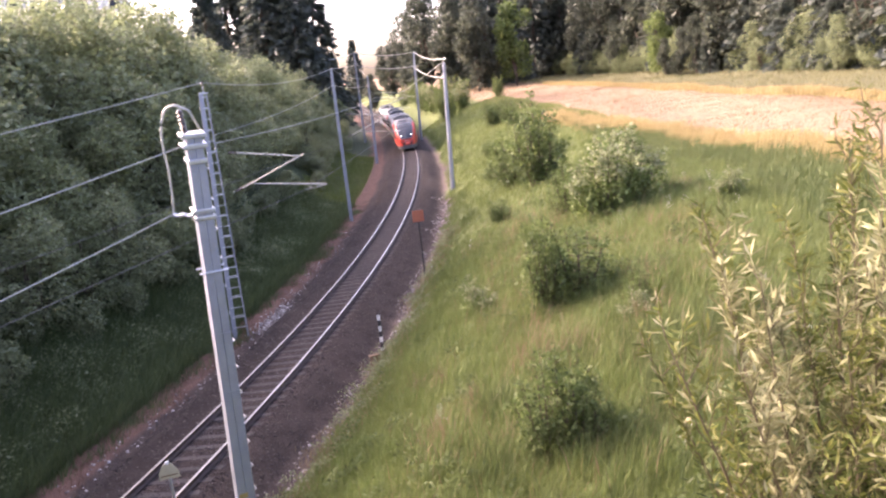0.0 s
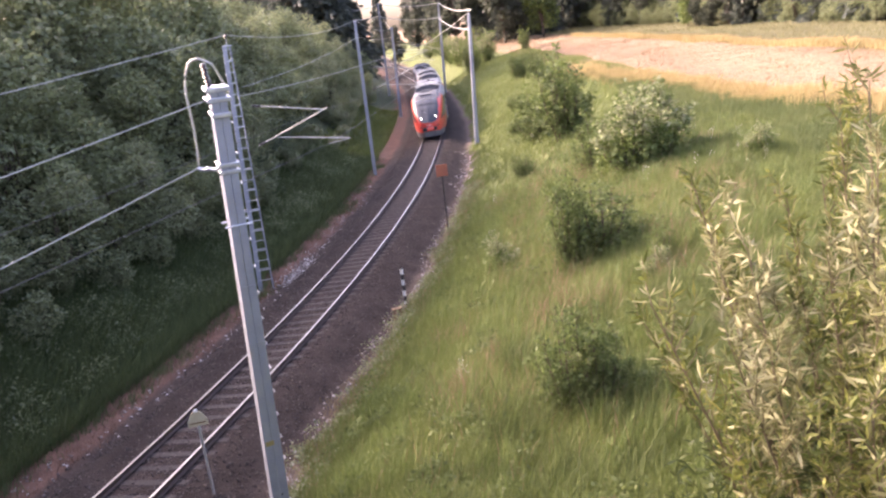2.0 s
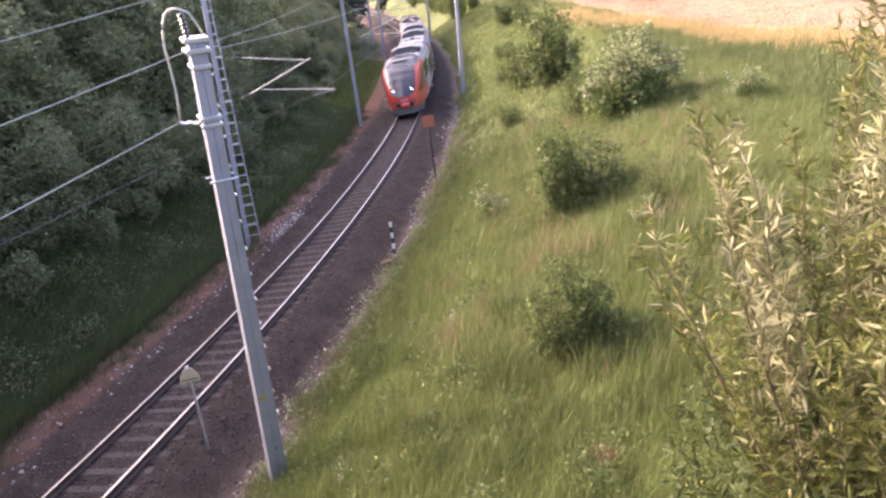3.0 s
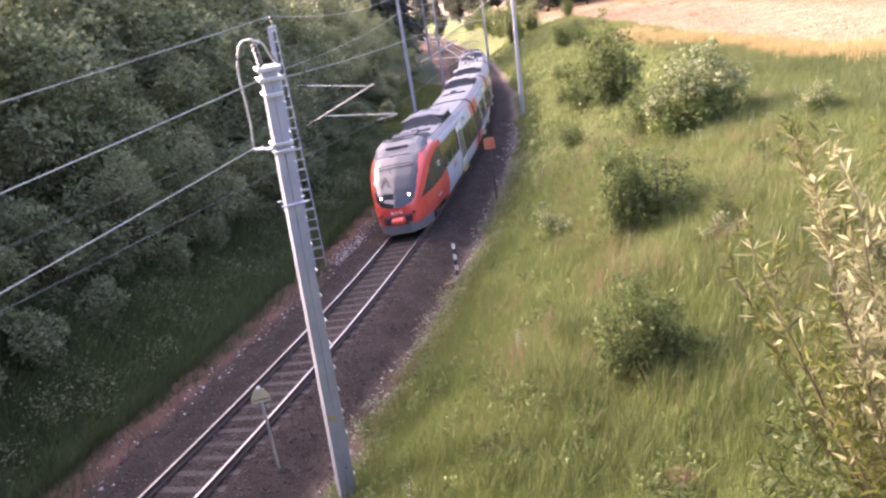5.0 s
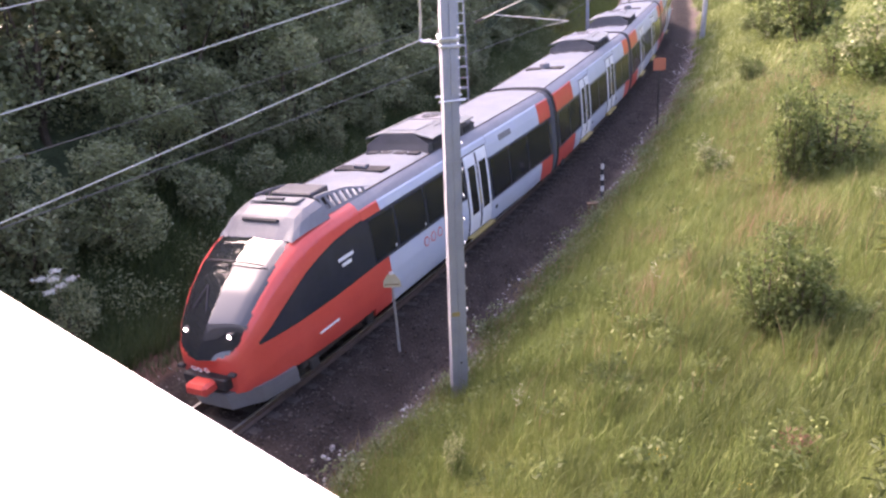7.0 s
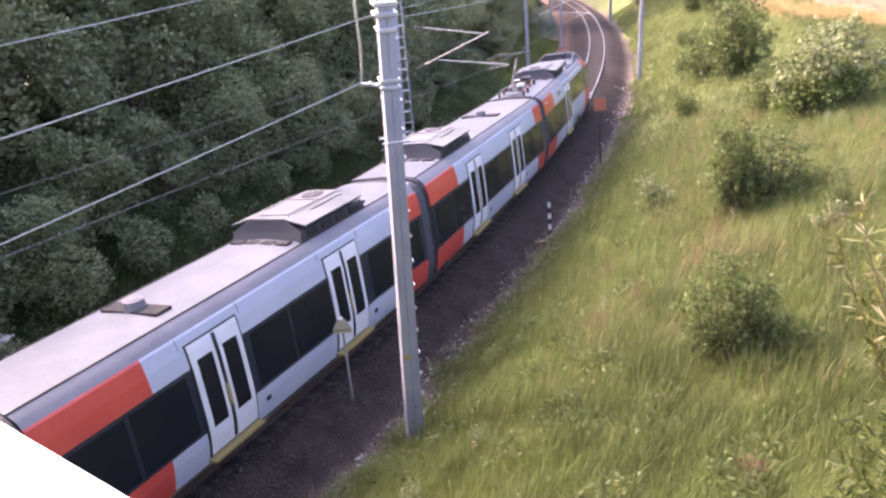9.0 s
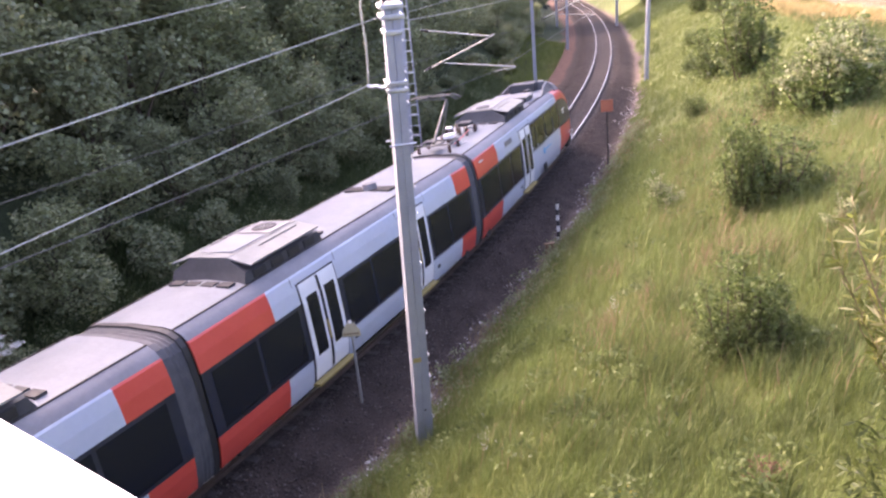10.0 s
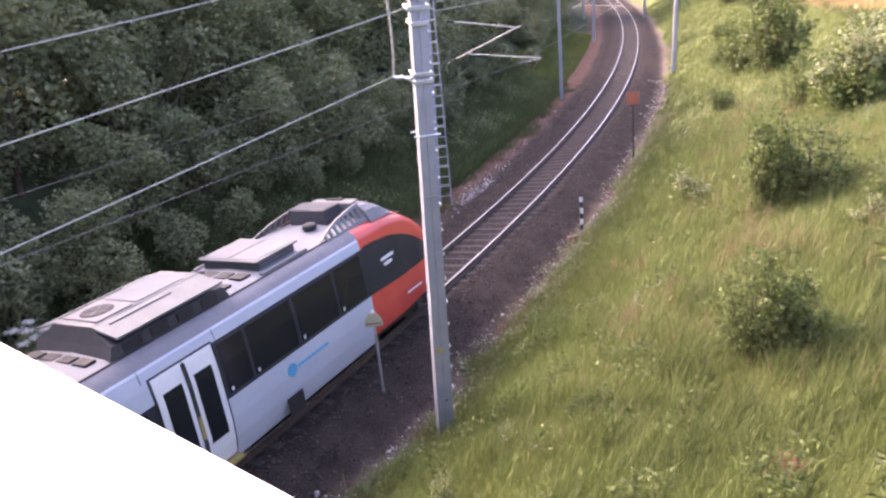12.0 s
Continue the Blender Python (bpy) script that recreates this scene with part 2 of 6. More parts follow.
def box(bm, x0, x1, y0, y1, z0, z1, bevel=0.0, m=None):
    r = bmesh.ops.create_cube(bm, size=1.0)
    vs = r["verts"]
    for v in vs:
        v.co = Vector(((x0 + x1) / 2 + v.co.x * (x1 - x0), (y0 + y1) / 2 + v.co.y * (y1 - y0), (z0 + z1) / 2 + v.co.z * (z1 - z0)))
    if bevel:
        es = {e for v in vs for e in v.link_edges}
        vs = bmesh.ops.bevel(bm, geom=list(es), offset=bevel, segments=1, affect='EDGES')["verts"]
    if m is not None:
        bmesh.ops.transform(bm, matrix=m, verts=list({v for v in vs if v.is_valid}))
    return bm


def bx(*a, bevel=0.0, m=None):
    return box(bmesh.new(), *a, bevel=bevel, m=m)


def tube(bm, pts, radii, seg=6, cap=True):
    """A tapered tube along points."""
    pts = [Vector(p) for p in pts]
    if not hasattr(radii, "__len__"):
        radii = [radii] * len(pts)
    rings = []
    for i, p in enumerate(pts):
        d = (pts[min(i + 1, len(pts) - 1)] - pts[max(i - 1, 0)]).normalized()
        a = d.orthogonal() if abs(d.z) > 0.95 else d.cross(Vector((0, 0, 1)))
        a.normalize()
        b = d.cross(a)
        rings.append([bm.verts.new(p + (a * math.cos(k * math.tau / seg) + b * math.sin(k * math.tau / seg)) * radii[i]) for k in range(seg)])
    for r0, r1 in zip(rings, rings[1:]):
        for k in range(seg):
            bm.faces.new((r0[k], r0[(k + 1) % seg], r1[(k + 1) % seg], r1[k]))
    if cap:
        bm.faces.new(rings[0][::-1])
        bm.faces.new(rings[-1])
    return bm


def tb(pts, radii, seg=6):
    return tube(bmesh.new(), pts, radii, seg)


def leaves(centres, size, aspect, rng, droop=0.3, up=None, flat=1.0):
    """Folded leaf quads at the centres: arrays of vertices and faces."""
    n = len(centres)
    d = rng.normal(size=(n, 3))
    d[:, 2] = d[:, 2] * 0.6 - droop
    if up is not None:
        d = d * 0.6 + np.asarray(up) * 1.0
    d /= np.linalg.norm(d, axis=1)[:, None]
    s = rng.normal(size=(n, 3))
    s[:, 2] *= flat
    s -= (s * d).sum(1)[:, None] * d
    s /= np.linalg.norm(s, axis=1)[:, None] + 1e-9
    nn = np.cross(d, s)
    ln = size * rng.uniform(0.6, 1.35, n)[:, None]
    w = ln * aspect
    V = np.stack([centres, centres + d * ln * 0.5 + s * w * 0.5 + nn * w * 0.15, centres + d * ln,
                  centres + d * ln * 0.5 - s * w * 0.5 + nn * w * 0.15], 1).reshape(-1, 3)
    F = np.arange(n * 4).reshape(n, 4)
    return V, F


def smooth(a, b, v):
    u = np.clip((v - a) / (b - a), 0.0, 1.0)
    return u * u * (3 - 2 * u)


# the track's centre line: x over y, straight on past both ends of the fitted stretch
CURVE = (-4.06457106e-08, 1.89370635e-05, -4.06600607e-03, 3.26007308e-01, -1.24779829e+01)


def track_x(y):
    yc = np.clip(np.asarray(y, float), 12.0, 150.0)
    return np.polyval(CURVE, yc) + np.polyval(np.polyder(CURVE), yc) * (y - yc)


def track_slope(y):
    return np.polyval(np.polyder(CURVE), np.clip(np.asarray(y, float), 12.0, 150.0))


def lateral(x, y):
    return (x - track_x(y)) / np.sqrt(1 + track_slope(y) ** 2)


def lumps(x, y):
    return (np.sin(x * 0.9 + 1.3 * np.sin(y * 0.37)) * np.cos(y * 0.71 + 0.6 * np.sin(x * 0.53))
            + 0.5 * np.sin(x * 2.1 + y * 1.7) * np.cos(y * 2.3 - x * 0.8))


def ground_z(x, y):
    """Height of the ground: cutting with a ballast bed, a grass slope and a field to the right, a wooded bank to the left."""
    v = lateral(x, y)
    z = -0.20 - 0.36 * smooth(1.75, 2.8, np.abs(v))
    z = z + (0.045 + 0.066 * v) * (1 - smooth(1.35, 1.9, np.abs(v)))
    right = np.maximum(v - 3.2, 0)
    rise = 4.6 * (1 - np.exp(-(right / 6.4) ** 1.2)) + 0.1 * smooth(2.9, 3.7, v)
    z = z + rise + 0.010 * np.maximum(right - 12, 0) * smooth(40, 140, y)
    left = np.maximum(-v - 4.6, 0)
    z = z + 6.5 * smooth(0, 12.5, left)
    z = z + 0.05 * lumps(x, y) * smooth(3.2, 5.5, np.abs(v)) + 0.14 * lumps(x * 0.31, y * 0.31) * smooth(5, 9, np.abs(v))
    return z



def along(s):
    """A point of the centre line s metres on from y = 0, its unit heading and yaw."""
    y = float(np.interp(s, TRACK_S, TRACK_Y))
    k = float(track_slope(y))
    return Vector((float(track_x(y)), y, 0.0)), math.atan2(-k, 1.0)


TRACK_Y = np.arange(-140.0, 330.0, 0.5)
TRACK_S = np.concatenate([[0], np.cumsum(np.hypot(np.diff(track_x(TRACK_Y)), 0.5))])
TRACK_S -= np.interp(0.0, TRACK_Y, TRACK_S)


def beside(y, lat, z=0.0):
    """A point beside the track: on the normal of the centre line at y."""
    k = float(track_slope(y))
    n = math.sqrt(1 + k * k)
    return Vector((float(track_x(y)) + lat / n, y - lat * k / n, z))


def field_edges(y):
    """The near and the far edge of the mown field, as x over y."""
    y = np.asarray(y, float)
    k = np.sqrt(1 + track_slope(y) ** 2)
    near = np.where(y < 68, 10.0 + 0.16 * (68 - y), track_x(y) + 14.0 * k)
    far = np.interp(y, [30, 63, 96, 150, 230], [30.0, 27.6, 24.8, 19.5, 12.0])
    return near, np.maximum(far, near + 2.0)


# ---- ground ----
def build_ground():
    lat = np.concatenate([-np.geomspace(420, 19, 26), np.arange(-18, -5, 0.75), np.arange(-5, -1.5, 0.22), np.arange(-1.5, 1.6, 0.5),
                          np.arange(1.7, 6, 0.22), np.arange(6.2, 20, 0.6), np.geomspace(20.5, 420, 26)])
    ys = np.concatenate([np.linspace(-90, 2, 32), np.arange(2.4, 40, 0.4), np.arange(40, 130, 1.2), np.geomspace(131, 1400, 30)])
    A, B = np.meshgrid(lat, ys)
    X = track_x(B) + A * np.sqrt(1 + track_slope(B) ** 2)
    Z = ground_z(X, B)
    Z = Z + 0.02 * lumps(X * 3.1, B * 3.7) * (np.abs(A) > 1.6)
    V = np.stack([X, B, Z], -1).reshape(-1, 3)
    nx, ny = len(lat), len(ys)
    i = (np.arange(ny - 1)[:, None] * nx + np.arange(nx - 1)[None]).reshape(-1)
    F = np.stack([i, i + 1, i + nx + 1, i + nx], 1)
    ob = tri_ob("ground", V, F, M["ground"])
    ob.data.polygons.foreach_set("use_smooth", [True] * len(F))
    a, b = A.reshape(-1), B.reshape(-1)
    x = X.reshape(-1)
    wob = 0.35 * lumps(x * 0.8, b * 0.8)
    col = np.tile(np.array([0.038, 0.029, 0.024]), (len(a), 1))

    def lay(mask, c):
        m = mask[:, None]
        return col * (1 - m) + np.array(c) * m

    col = lay(smooth(2.2, 2.7, np.abs(a)), (0.05, 0.038, 0.031))
    col = lay(smooth(2.7, 3.1, a + 0.3 * wob), (0.125, 0.095, 0.078))
    col = lay(smooth(3.1, 3.8, a + wob), (0.105, 0.125, 0.045))
    col = lay(smooth(2.9, 3.3, -a + 0.3 * wob), (0.125, 0.073, 0.053))
    col = lay(smooth(4.3, 5.2, -a + wob), (0.05, 0.064, 0.032))
    inner, outer = field_edges(b)
    inside = smooth(-0.8, 0.8, x - inner + 0.8 * wob) * smooth(24, 30, b)
    streak = 0.5 + 0.5 * np.sin(a * 0.55 + 0.8 * np.sin(b * 0.05))
    col = col * (1 - inside[:, None]) + inside[:, None] * (np.array([0.205, 0.14, 0.088]) + streak[:, None] * np.array([0.06, 0.045, 0.03]))
    beyond = (smooth(-1.0, 1.5, x - outer + 1.2 * wob) * smooth(24, 30, b))[:, None]
    col = col * (1 - beyond) + beyond * np.array([0.115, 0.11, 0.055])
    at = ob.data.color_attributes.new("band", 'FLOAT_COLOR', 'POINT')
    at.data.foreach_set("color", np.concatenate([col, np.ones((len(col), 1))], 1).astype(np.float32).ravel())
    tagged(ob, "earth cutting with ballast bed, grass slope and dry field", "ground", kind="structure")


build_ground()


# ---- track ----
def sweep(name, profile, y0, y1, step, material, parent, lat0=0.0, bank=0.0):
    ys = np.arange(y0, y1 + step, step)
    V, F = [], []
    n = len(profile)
    for y in ys:
        for (px, pz) in profile:
            V.append(beside(float(y), lat0 + px, pz + bank))
    for i in range(len(ys) - 1):
        for k in range(n):
            a, b = i * n + k, i * n + (k + 1) % n
            F.append((a, b, b + n, a + n))
    F.append(tuple(range(n))[::-1])
    F.append(tuple(range((len(ys) - 1) * n, len(ys) * n)))
    return mesh_ob(name, V, F, material, parent)


BANK = 0.10
railway = tagged(new("railway_track"), "single railway track with polished rails on dark ballast", "railway track", kind="structure")
for side_sign, lift in ((-1, 0.0), (1, BANK)):
    web = [(-0.075, -0.165), (0.075, -0.165), (0.075, -0.15), (0.012, -0.12), (0.012, -0.045), (0.034, -0.03), (0.034, -0.006), (-0.034, -0.006),
           (-0.034, -0.03), (-0.012, -0.045), (-0.012, -0.12), (-0.075, -0.15)]
    sweep("rail", web, -70, 230, 1.5, M["rail_side"], railway, 0.7535 * side_sign, lift)
    sweep("rail_head", [(-0.030, -0.006), (0.030, -0.006), (0.027, 0.001), (-0.027, 0.001)], -70, 230, 1.5, M["rail_head"], railway, 0.7535 * side_sign, lift)


# ---- masts and line ----
E_B = Vector((-4.2, 12.05, 8.48))
WIRE_B = E_B + (Vector((-6.53, 6.0, 7.83)) - E_B) * 1.7
CLAMP = Vector((-4.54, 12.1, 7.42))
WIRE_C = CLAMP + (Vector((-6.93, 6.0, 6.68)) - CLAMP) * 1.7

def h_section(root, w0, w1, d0, d1, z0, z1):
    """A tapered I-shaped mast: two flanges and a web."""
    for name, xa0, xa1, ya0, yb0, ya1, yb1 in (("flange", w0, w1, -d0, -d0 + 0.03, -d1, -d1 + 0.025), ("flange", w0, w1, d0 - 0.03, d0, d1 - 0.025, d1),
                                               ("web", 0.012, 0.012, -d0 + 0.03, d0 - 0.03, -d1 + 0.025, d1 - 0.025)):
        bm = bmesh.new()
        lo = [bm.verts.new(v) for v in ((-xa0, ya0, z0), (xa0, ya0, z0), (xa0, yb0, z0), (-xa0, yb0, z0))]
        hi = [bm.verts.new(v) for v in ((-xa1, ya1, z1), (xa1, ya1, z1), (xa1, yb1, z1), (-xa1, yb1, z1))]
        bm.faces.new(lo[::-1])
        bm.faces.new(hi)
        for k in range(4):
            bm.faces.new((lo[k], lo[(k + 1) % 4], hi[(k + 1) % 4], hi[k]))
        part(name, bm, M["mast_grey"], root)


def insulator(bm, p, d, n=6, r=0.06, pitch=0.055):
    d = Vector(d).normalized()
    line, rad = [], []
    for k in range(n):
        line += [Vector(p) + d * ((k + v) * pitch) for v in (0.0, 0.35)]
        rad += [0.025, r]
    return tube(bm, line + [Vector(p) + d * (n * pitch)], rad + [0.025], 8)


def wire(name, pts, r, sag=0.0, material=None, label="", parent=None):
    pts = [Vector(p) for p in pts]
    line = []
    for a, b in zip(pts, pts[1:]):
        for k in range(12):
            u = k / 12
            line.append(a.lerp(b, u) - Vector((0, 0, sag * 4 * u * (1 - u))))
    line.append(pts[-1])
    ob = part(name, tb(line, r, 5), material or M["wire"], parent)
    if label:
        tagged(ob, label, "wire", "overhead line wires")
    return ob


def front_mast():
    base, top = Vector((-4.58, 12.85, 0.05)), Vector((-3.98, 12.0, 8.66))
    root = tagged(new("catenary_mast"), "grey painted steel anchor mast with clamps and a looping cable", "mast", "catenary masts")
    d = (top - base).normalized()
    q = d.to_track_quat('Z', 'Y').to_matrix().to_4x4()
    root.matrix_world = Matrix.Translation(base) @ q @ pose(0, 0, 0, 0, 0, FRONT_TURN)
    L = (top - base).length
    # closed tapering box of two welded channels, the seam down the front
    for sgn, seam in ((-1, -0.004), (1, 0.004)):
        bm = bmesh.new()
        r = []
        for z, k in ((-0.8, 1.0), (L, 0.74)):
            xs = sorted((sgn * 0.165 * k, seam))
            r.append([bm.verts.new((x, y, z)) for x, y in ((xs[0], -0.15 * k), (xs[1], -0.15 * k), (xs[1], 0.15 * k), (xs[0], 0.15 * k))])
        bm.faces.new(r[0][::-1])
        bm.faces.new(r[1])
        for k in range(4):
            bm.faces.new((r[0][k], r[0][(k + 1) % 4], r[1][(k + 1) % 4], r[1][k]))
        part("mast_channel", bm, M["mast_grey"], root)
    for k in range(16):
        z = 0.6 + k * 0.5
        w = 0.165 * (1 - 0.26 * z / L)
        part("climbing_iron", tb([(w, -0.05, z), (w + 0.05, -0.05, z), (w + 0.05, 0.05, z), (w, 0.05, z)], 0.01, 5), M["galv"], root)
    for z in (L - 0.02, L - 0.18, L - 0.42):
        w = 0.19 if z > L - 0.3 else 0.15
        part("clamp_plate", bx(-w, w, -0.16, 0.16, z - 0.035, z + 0.035, bevel=0.012), M["galv"], root)
    for z in (L - 1.22, L - 1.34):
        part("clamp_plate", bx(-0.17, 0.17, -0.15, 0.15, z - 0.03, z + 0.03, bevel=0.01), M["galv"], root)
    for z in (L - 2.25,):
        part("clamp_bolt", tb([(-0.22, 0.14, z), (0.24, 0.14, z)], 0.018, 6), M["galv"], root)
        part("clamp_bolt", tb([(-0.22, -0.14, z), (0.24, -0.14, z)], 0.018, 6), M["galv"], root)
    for z in (1.0, 1.9, 3.1, 4.2, 5.3):
        part("cross_plate", bx(-0.15, 0.15, -0.152 + 0.0045 * z, -0.140, z, z + 0.02), M["mast_grey"], root)
    part("paint_mark", bx(-0.13, 0.03, -0.146, -0.12, 2.05, 2.15), M["step_yellow"], root, "faded yellow paint mark")
    part("bolt_hole", tb([(0.03, -0.152, 0.9), (0.03, -0.13, 0.9)], 0.022, 10), M["black"], root)
    bm = insulator(bmesh.new(), (-0.1, 0, L + 0.02), (-0.12, 0, 1), 6, 0.055, 0.06)
    part("post_insulator", bm, M["insul"], root, "dark ribbed post insulator")
    return root, L


FRONT_TURN = -6.0
front, front_len = front_mast()
fm = front.matrix_world


def far_mast(base, top, w=0.11, d=0.15, concrete=False, label="slim grey steel catenary mast beside the railway track"):
    base, top = Vector(base), Vector(top)
    root = tagged(new("catenary_mast"), label, "mast", "catenary masts")
    q = (top - base).normalized().to_track_quat('Z', 'Y').to_matrix().to_4x4()
    root.matrix_world = Matrix.Translation(base) @ q
    L = (top - base).length
    if concrete:
        bm = tube(bmesh.new(), [(0, 0, -0.8), (0, 0, L * 0.5), (0, 0, L - 0.02), (0, 0, L)], [0.2, 0.165, 0.13, 0.06], 12)
        part("mast_body", bm, M["mast_grey"], root, smooth=False)
        part("mast_cap", tube(bmesh.new(), [(0, 0, L), (0, 0, L + 0.06)], [0.1, 0.04], 10), M["galv"], root)
    else:
        h_section(root, w, w * 0.75, d, d * 0.7, -0.8, L)
        part("mast_cap", bx(-w * 0.9, w * 0.9, -d * 0.8, d * 0.8, L, L + 0.05), M["galv"], root)
    return root, L


MAST2 = ((-9.38, 29.85, -0.4), (-9.2, 29.9, 9.28))
MAST3 = ((-7.62, 53.6, -0.4), (-7.5, 53.1, 9.95))
MAST4 = ((-0.25, 60.6, -0.4), (0.1, 60.6, 9.62))


def lattice_mast(base, top):
    """A battened mast: a stout and a slim channel with rungs between them."""
    base, top = Vector(base), Vector(top)
    root = tagged(new("catenary_mast"), "grey lattice catenary mast with rungs and a wire on top", "mast", "catenary masts")
    zd = (top - base).normalized()
    xd = Vector((0.93, 0.36, 0))
    xd = (xd - zd * xd.dot(zd)).normalized()
    turn = Matrix((xd, zd.cross(xd), zd)).transposed().to_4x4()
    root.matrix_world = Matrix.Translation(base) @ turn
    L = (top - base).length
    for sgn, t0 in ((-1, 0.085), (1, 0.025)):
        bm = bmesh.new()
        lo = [bm.verts.new((sgn * 0.27 + a * t0, b * 0.11, -0.8)) for a, b in ((-1, -1), (1, -1), (1, 1), (-1, 1))]
        hi = [bm.verts.new((sgn * 0.10 + a * t0, b * 0.08, L)) for a, b in ((-1, -1), (1, -1), (1, 1), (-1, 1))]
        bm.faces.new(lo[::-1])
        bm.faces.new(hi)
        for k in range(4):
            bm.faces.new((lo[k], lo[(k + 1) % 4], hi[(k + 1) % 4], hi[k]))
        part("channel", bm, M["mast_grey"], root)
    for k in range(int(L / 0.42)):
        z = 0.3 + k * 0.42
        wz = 0.27 - 0.17 * z / L
        part("batten", bx(-wz, wz, -0.12, -0.105, z, z + 0.035), M["galv"], root)
        if k % 2:
            part("batten", bx(-wz, wz, 0.085, 0.10, z, z + 0.05), M["galv"], root)
    part("mast_cap", bx(-0.17, 0.17, -0.1, 0.1, L, L + 0.05), M["galv"], root)
    part("top_pin", tb([(0, 0, L), (0, 0, L + 0.42)], 0.02, 6), M["galv"], root)
    part("pin_insulator", insulator(bmesh.new(), (0, 0, L + 0.28), (0, 0, 1), 3, 0.05, 0.06), M["insul"], root)
    return root, L


def cantilever(y, mast_lat, z_top, z_low, z_reg, reach, reg_lat, parent):
    """Bracket arm over the track: top tie, diagonal tube, registration tube and steady arm."""
    inv = parent.matrix_world.inverted()

    def P(lat, z):
        return inv @ beside(y, lat, z)
    e = 1 if reach > mast_lat else -1
    part("top_tie", tb([P(mast_lat + 0.1 * e, z_top), P(reach, z_top - 0.42)], 0.028, 6), M["wire"], parent)
    part("diagonal_tube", tb([P(mast_lat + 0.1 * e, z_low), P(reach + 0.15 * e, z_top - 0.36)], 0.034, 6), M["wire"], parent)
    part("insulator", insulator(bmesh.new(), P(mast_lat + 0.12 * e, z_low + 0.02), P(reach, z_top - 0.4) - P(mast_lat, z_low), 6, 0.06), M["insul"], parent)
    part("insulator", insulator(bmesh.new(), P(mast_lat + 0.12 * e, z_top - 0.01), P(reach, z_top - 0.42) - P(mast_lat, z_top), 6, 0.06), M["insul"], parent)
    part("registration_tube", tb([P(mast_lat + 0.95 * e, z_low + 0.28), P(reg_lat, z_reg)], 0.026, 6), M["wire"], parent)
    part("steady_arm", tb([P(reg_lat - 0.03, z_reg - 0.02), P(reg_lat - 0.9 * e, z_reg - 0.16)], 0.016, 5), M["wire"], parent)


m2, m2L = lattice_mast(*MAST2)
cantilever(29.9, -3.0, 6.95, 5.35, 5.35, 0.0, 0.9, m2)
m3, m3L = far_mast(*MAST3)
cantilever(53.3, -3.0, 6.95, 5.35, 5.4, 0.0, 0.7, m3)
m4, m4L = far_mast(*MAST4, concrete=True, label="round grey concrete catenary mast on the grass slope")
m5, m5L = far_mast(beside(113, 2.6, -0.6), (-3.95, 113, 11.9), concrete=True, label="round grey concrete catenary mast with a bracket arm")
cantilever(113, 2.7, 6.95, 5.6, 5.4, 0.0, -0.7, m5)
m6, m6L = far_mast(beside(89, -3.9, -0.4), beside(89, -3.7, 9.3))
cantilever(89, -3.7, 6.95, 5.35, 5.4, 0.0, 0.7, m6)
m7, m7L = far_mast((-13.0, 118, 0.0), (-12.95, 118, 12.9))
cantilever(118, -4.6, 6.95, 5.35, 5.4, 0.0, 0.7, m7)

C_Y = [-60, -25, 29.9, 53.3, 71, 89, 113, 140, 190]
contact = [beside(y, (-0.15 if i % 2 else 0.15), 5.25) for i, y in enumerate(C_Y)]
mess = [beside(y, 0.0, 6.55) for y in C_Y]
wire("contact_wire", contact, 0.012, 0.02, M["copper"], "thin dark contact wire above the railway track")
wire("messenger_wire", mess, 0.008, 0.35, M["copper"], "thin sagging messenger wire above the railway track")
for i in range(2, len(C_Y) - 1):
    a0, b0 = mess[i], mess[i + 1]
    for k in (0.25, 0.5, 0.75):
        p = a0.lerp(b0, k) - Vector((0, 0, 0.35 * 4 * k * (1 - k)))
        q = contact[i].lerp(contact[i + 1], k)
        wire("dropper", [p, q], 0.006, 0, M["copper"], "thin dropper between messenger and contact wire")

m2_top = m2.matrix_world @ Vector((0, 0, m2L + 0.42))
m3_top = Vector(MAST3[1])
wire("earth_wire", [m2_top + (Vector((-13.3, 13.0, 8.37)) - m2_top) * 1.8, m2_top], 0.016, 0.12, None, "pale feeder wire on top of the lattice mast")
wire("earth_wire", [m2_top, m3_top + Vector((0, 0, 0.1)), beside(89, -3.7, 9.3), (-12.95, 118, 12.0), beside(150, -6.0, 11)], 0.014, 0.45, None,
     "pale feeder wire running from mast to mast")
wire("feeder_wire", [WIRE_B, fm @ Vector((-0.17, 0, front_len - 0.18))], 0.010, 0.03, None, "pale anchored feeder wire")
clamp = CLAMP
wire("feeder_wire", [WIRE_C, clamp], 0.011, 0.03, None, "pale anchored feeder wire with an end clamp")
wire("end_link", [clamp, clamp.lerp(fm @ Vector((-0.15, 0, front_len - 1.28)), 0.5), fm @ Vector((-0.15, 0, front_len - 1.28))], 0.035, 0.02, M["galv"], "galvanised end clamp between wire and mast")
loop_a = fm @ Vector((-0.15, 0, front_len + 0.42))
knots = [clamp, clamp + Vector((0.03, 0.0, 0.22)), clamp.lerp(loop_a, 0.4) + Vector((-0.10, 0, 0)), clamp.lerp(loop_a, 0.75) + Vector((-0.24, 0, 0)), clamp.lerp(loop_a, 0.95) + Vector((-0.21, 0, 0.03)),
         loop_a + Vector((-0.08, 0, 0.03)), loop_a + Vector((0.02, 0, 0)), loop_a + Vector((0.16, 0.05, -0.10)), fm @ Vector((0.15, 0.1, front_len + 0.05))]
loop = []
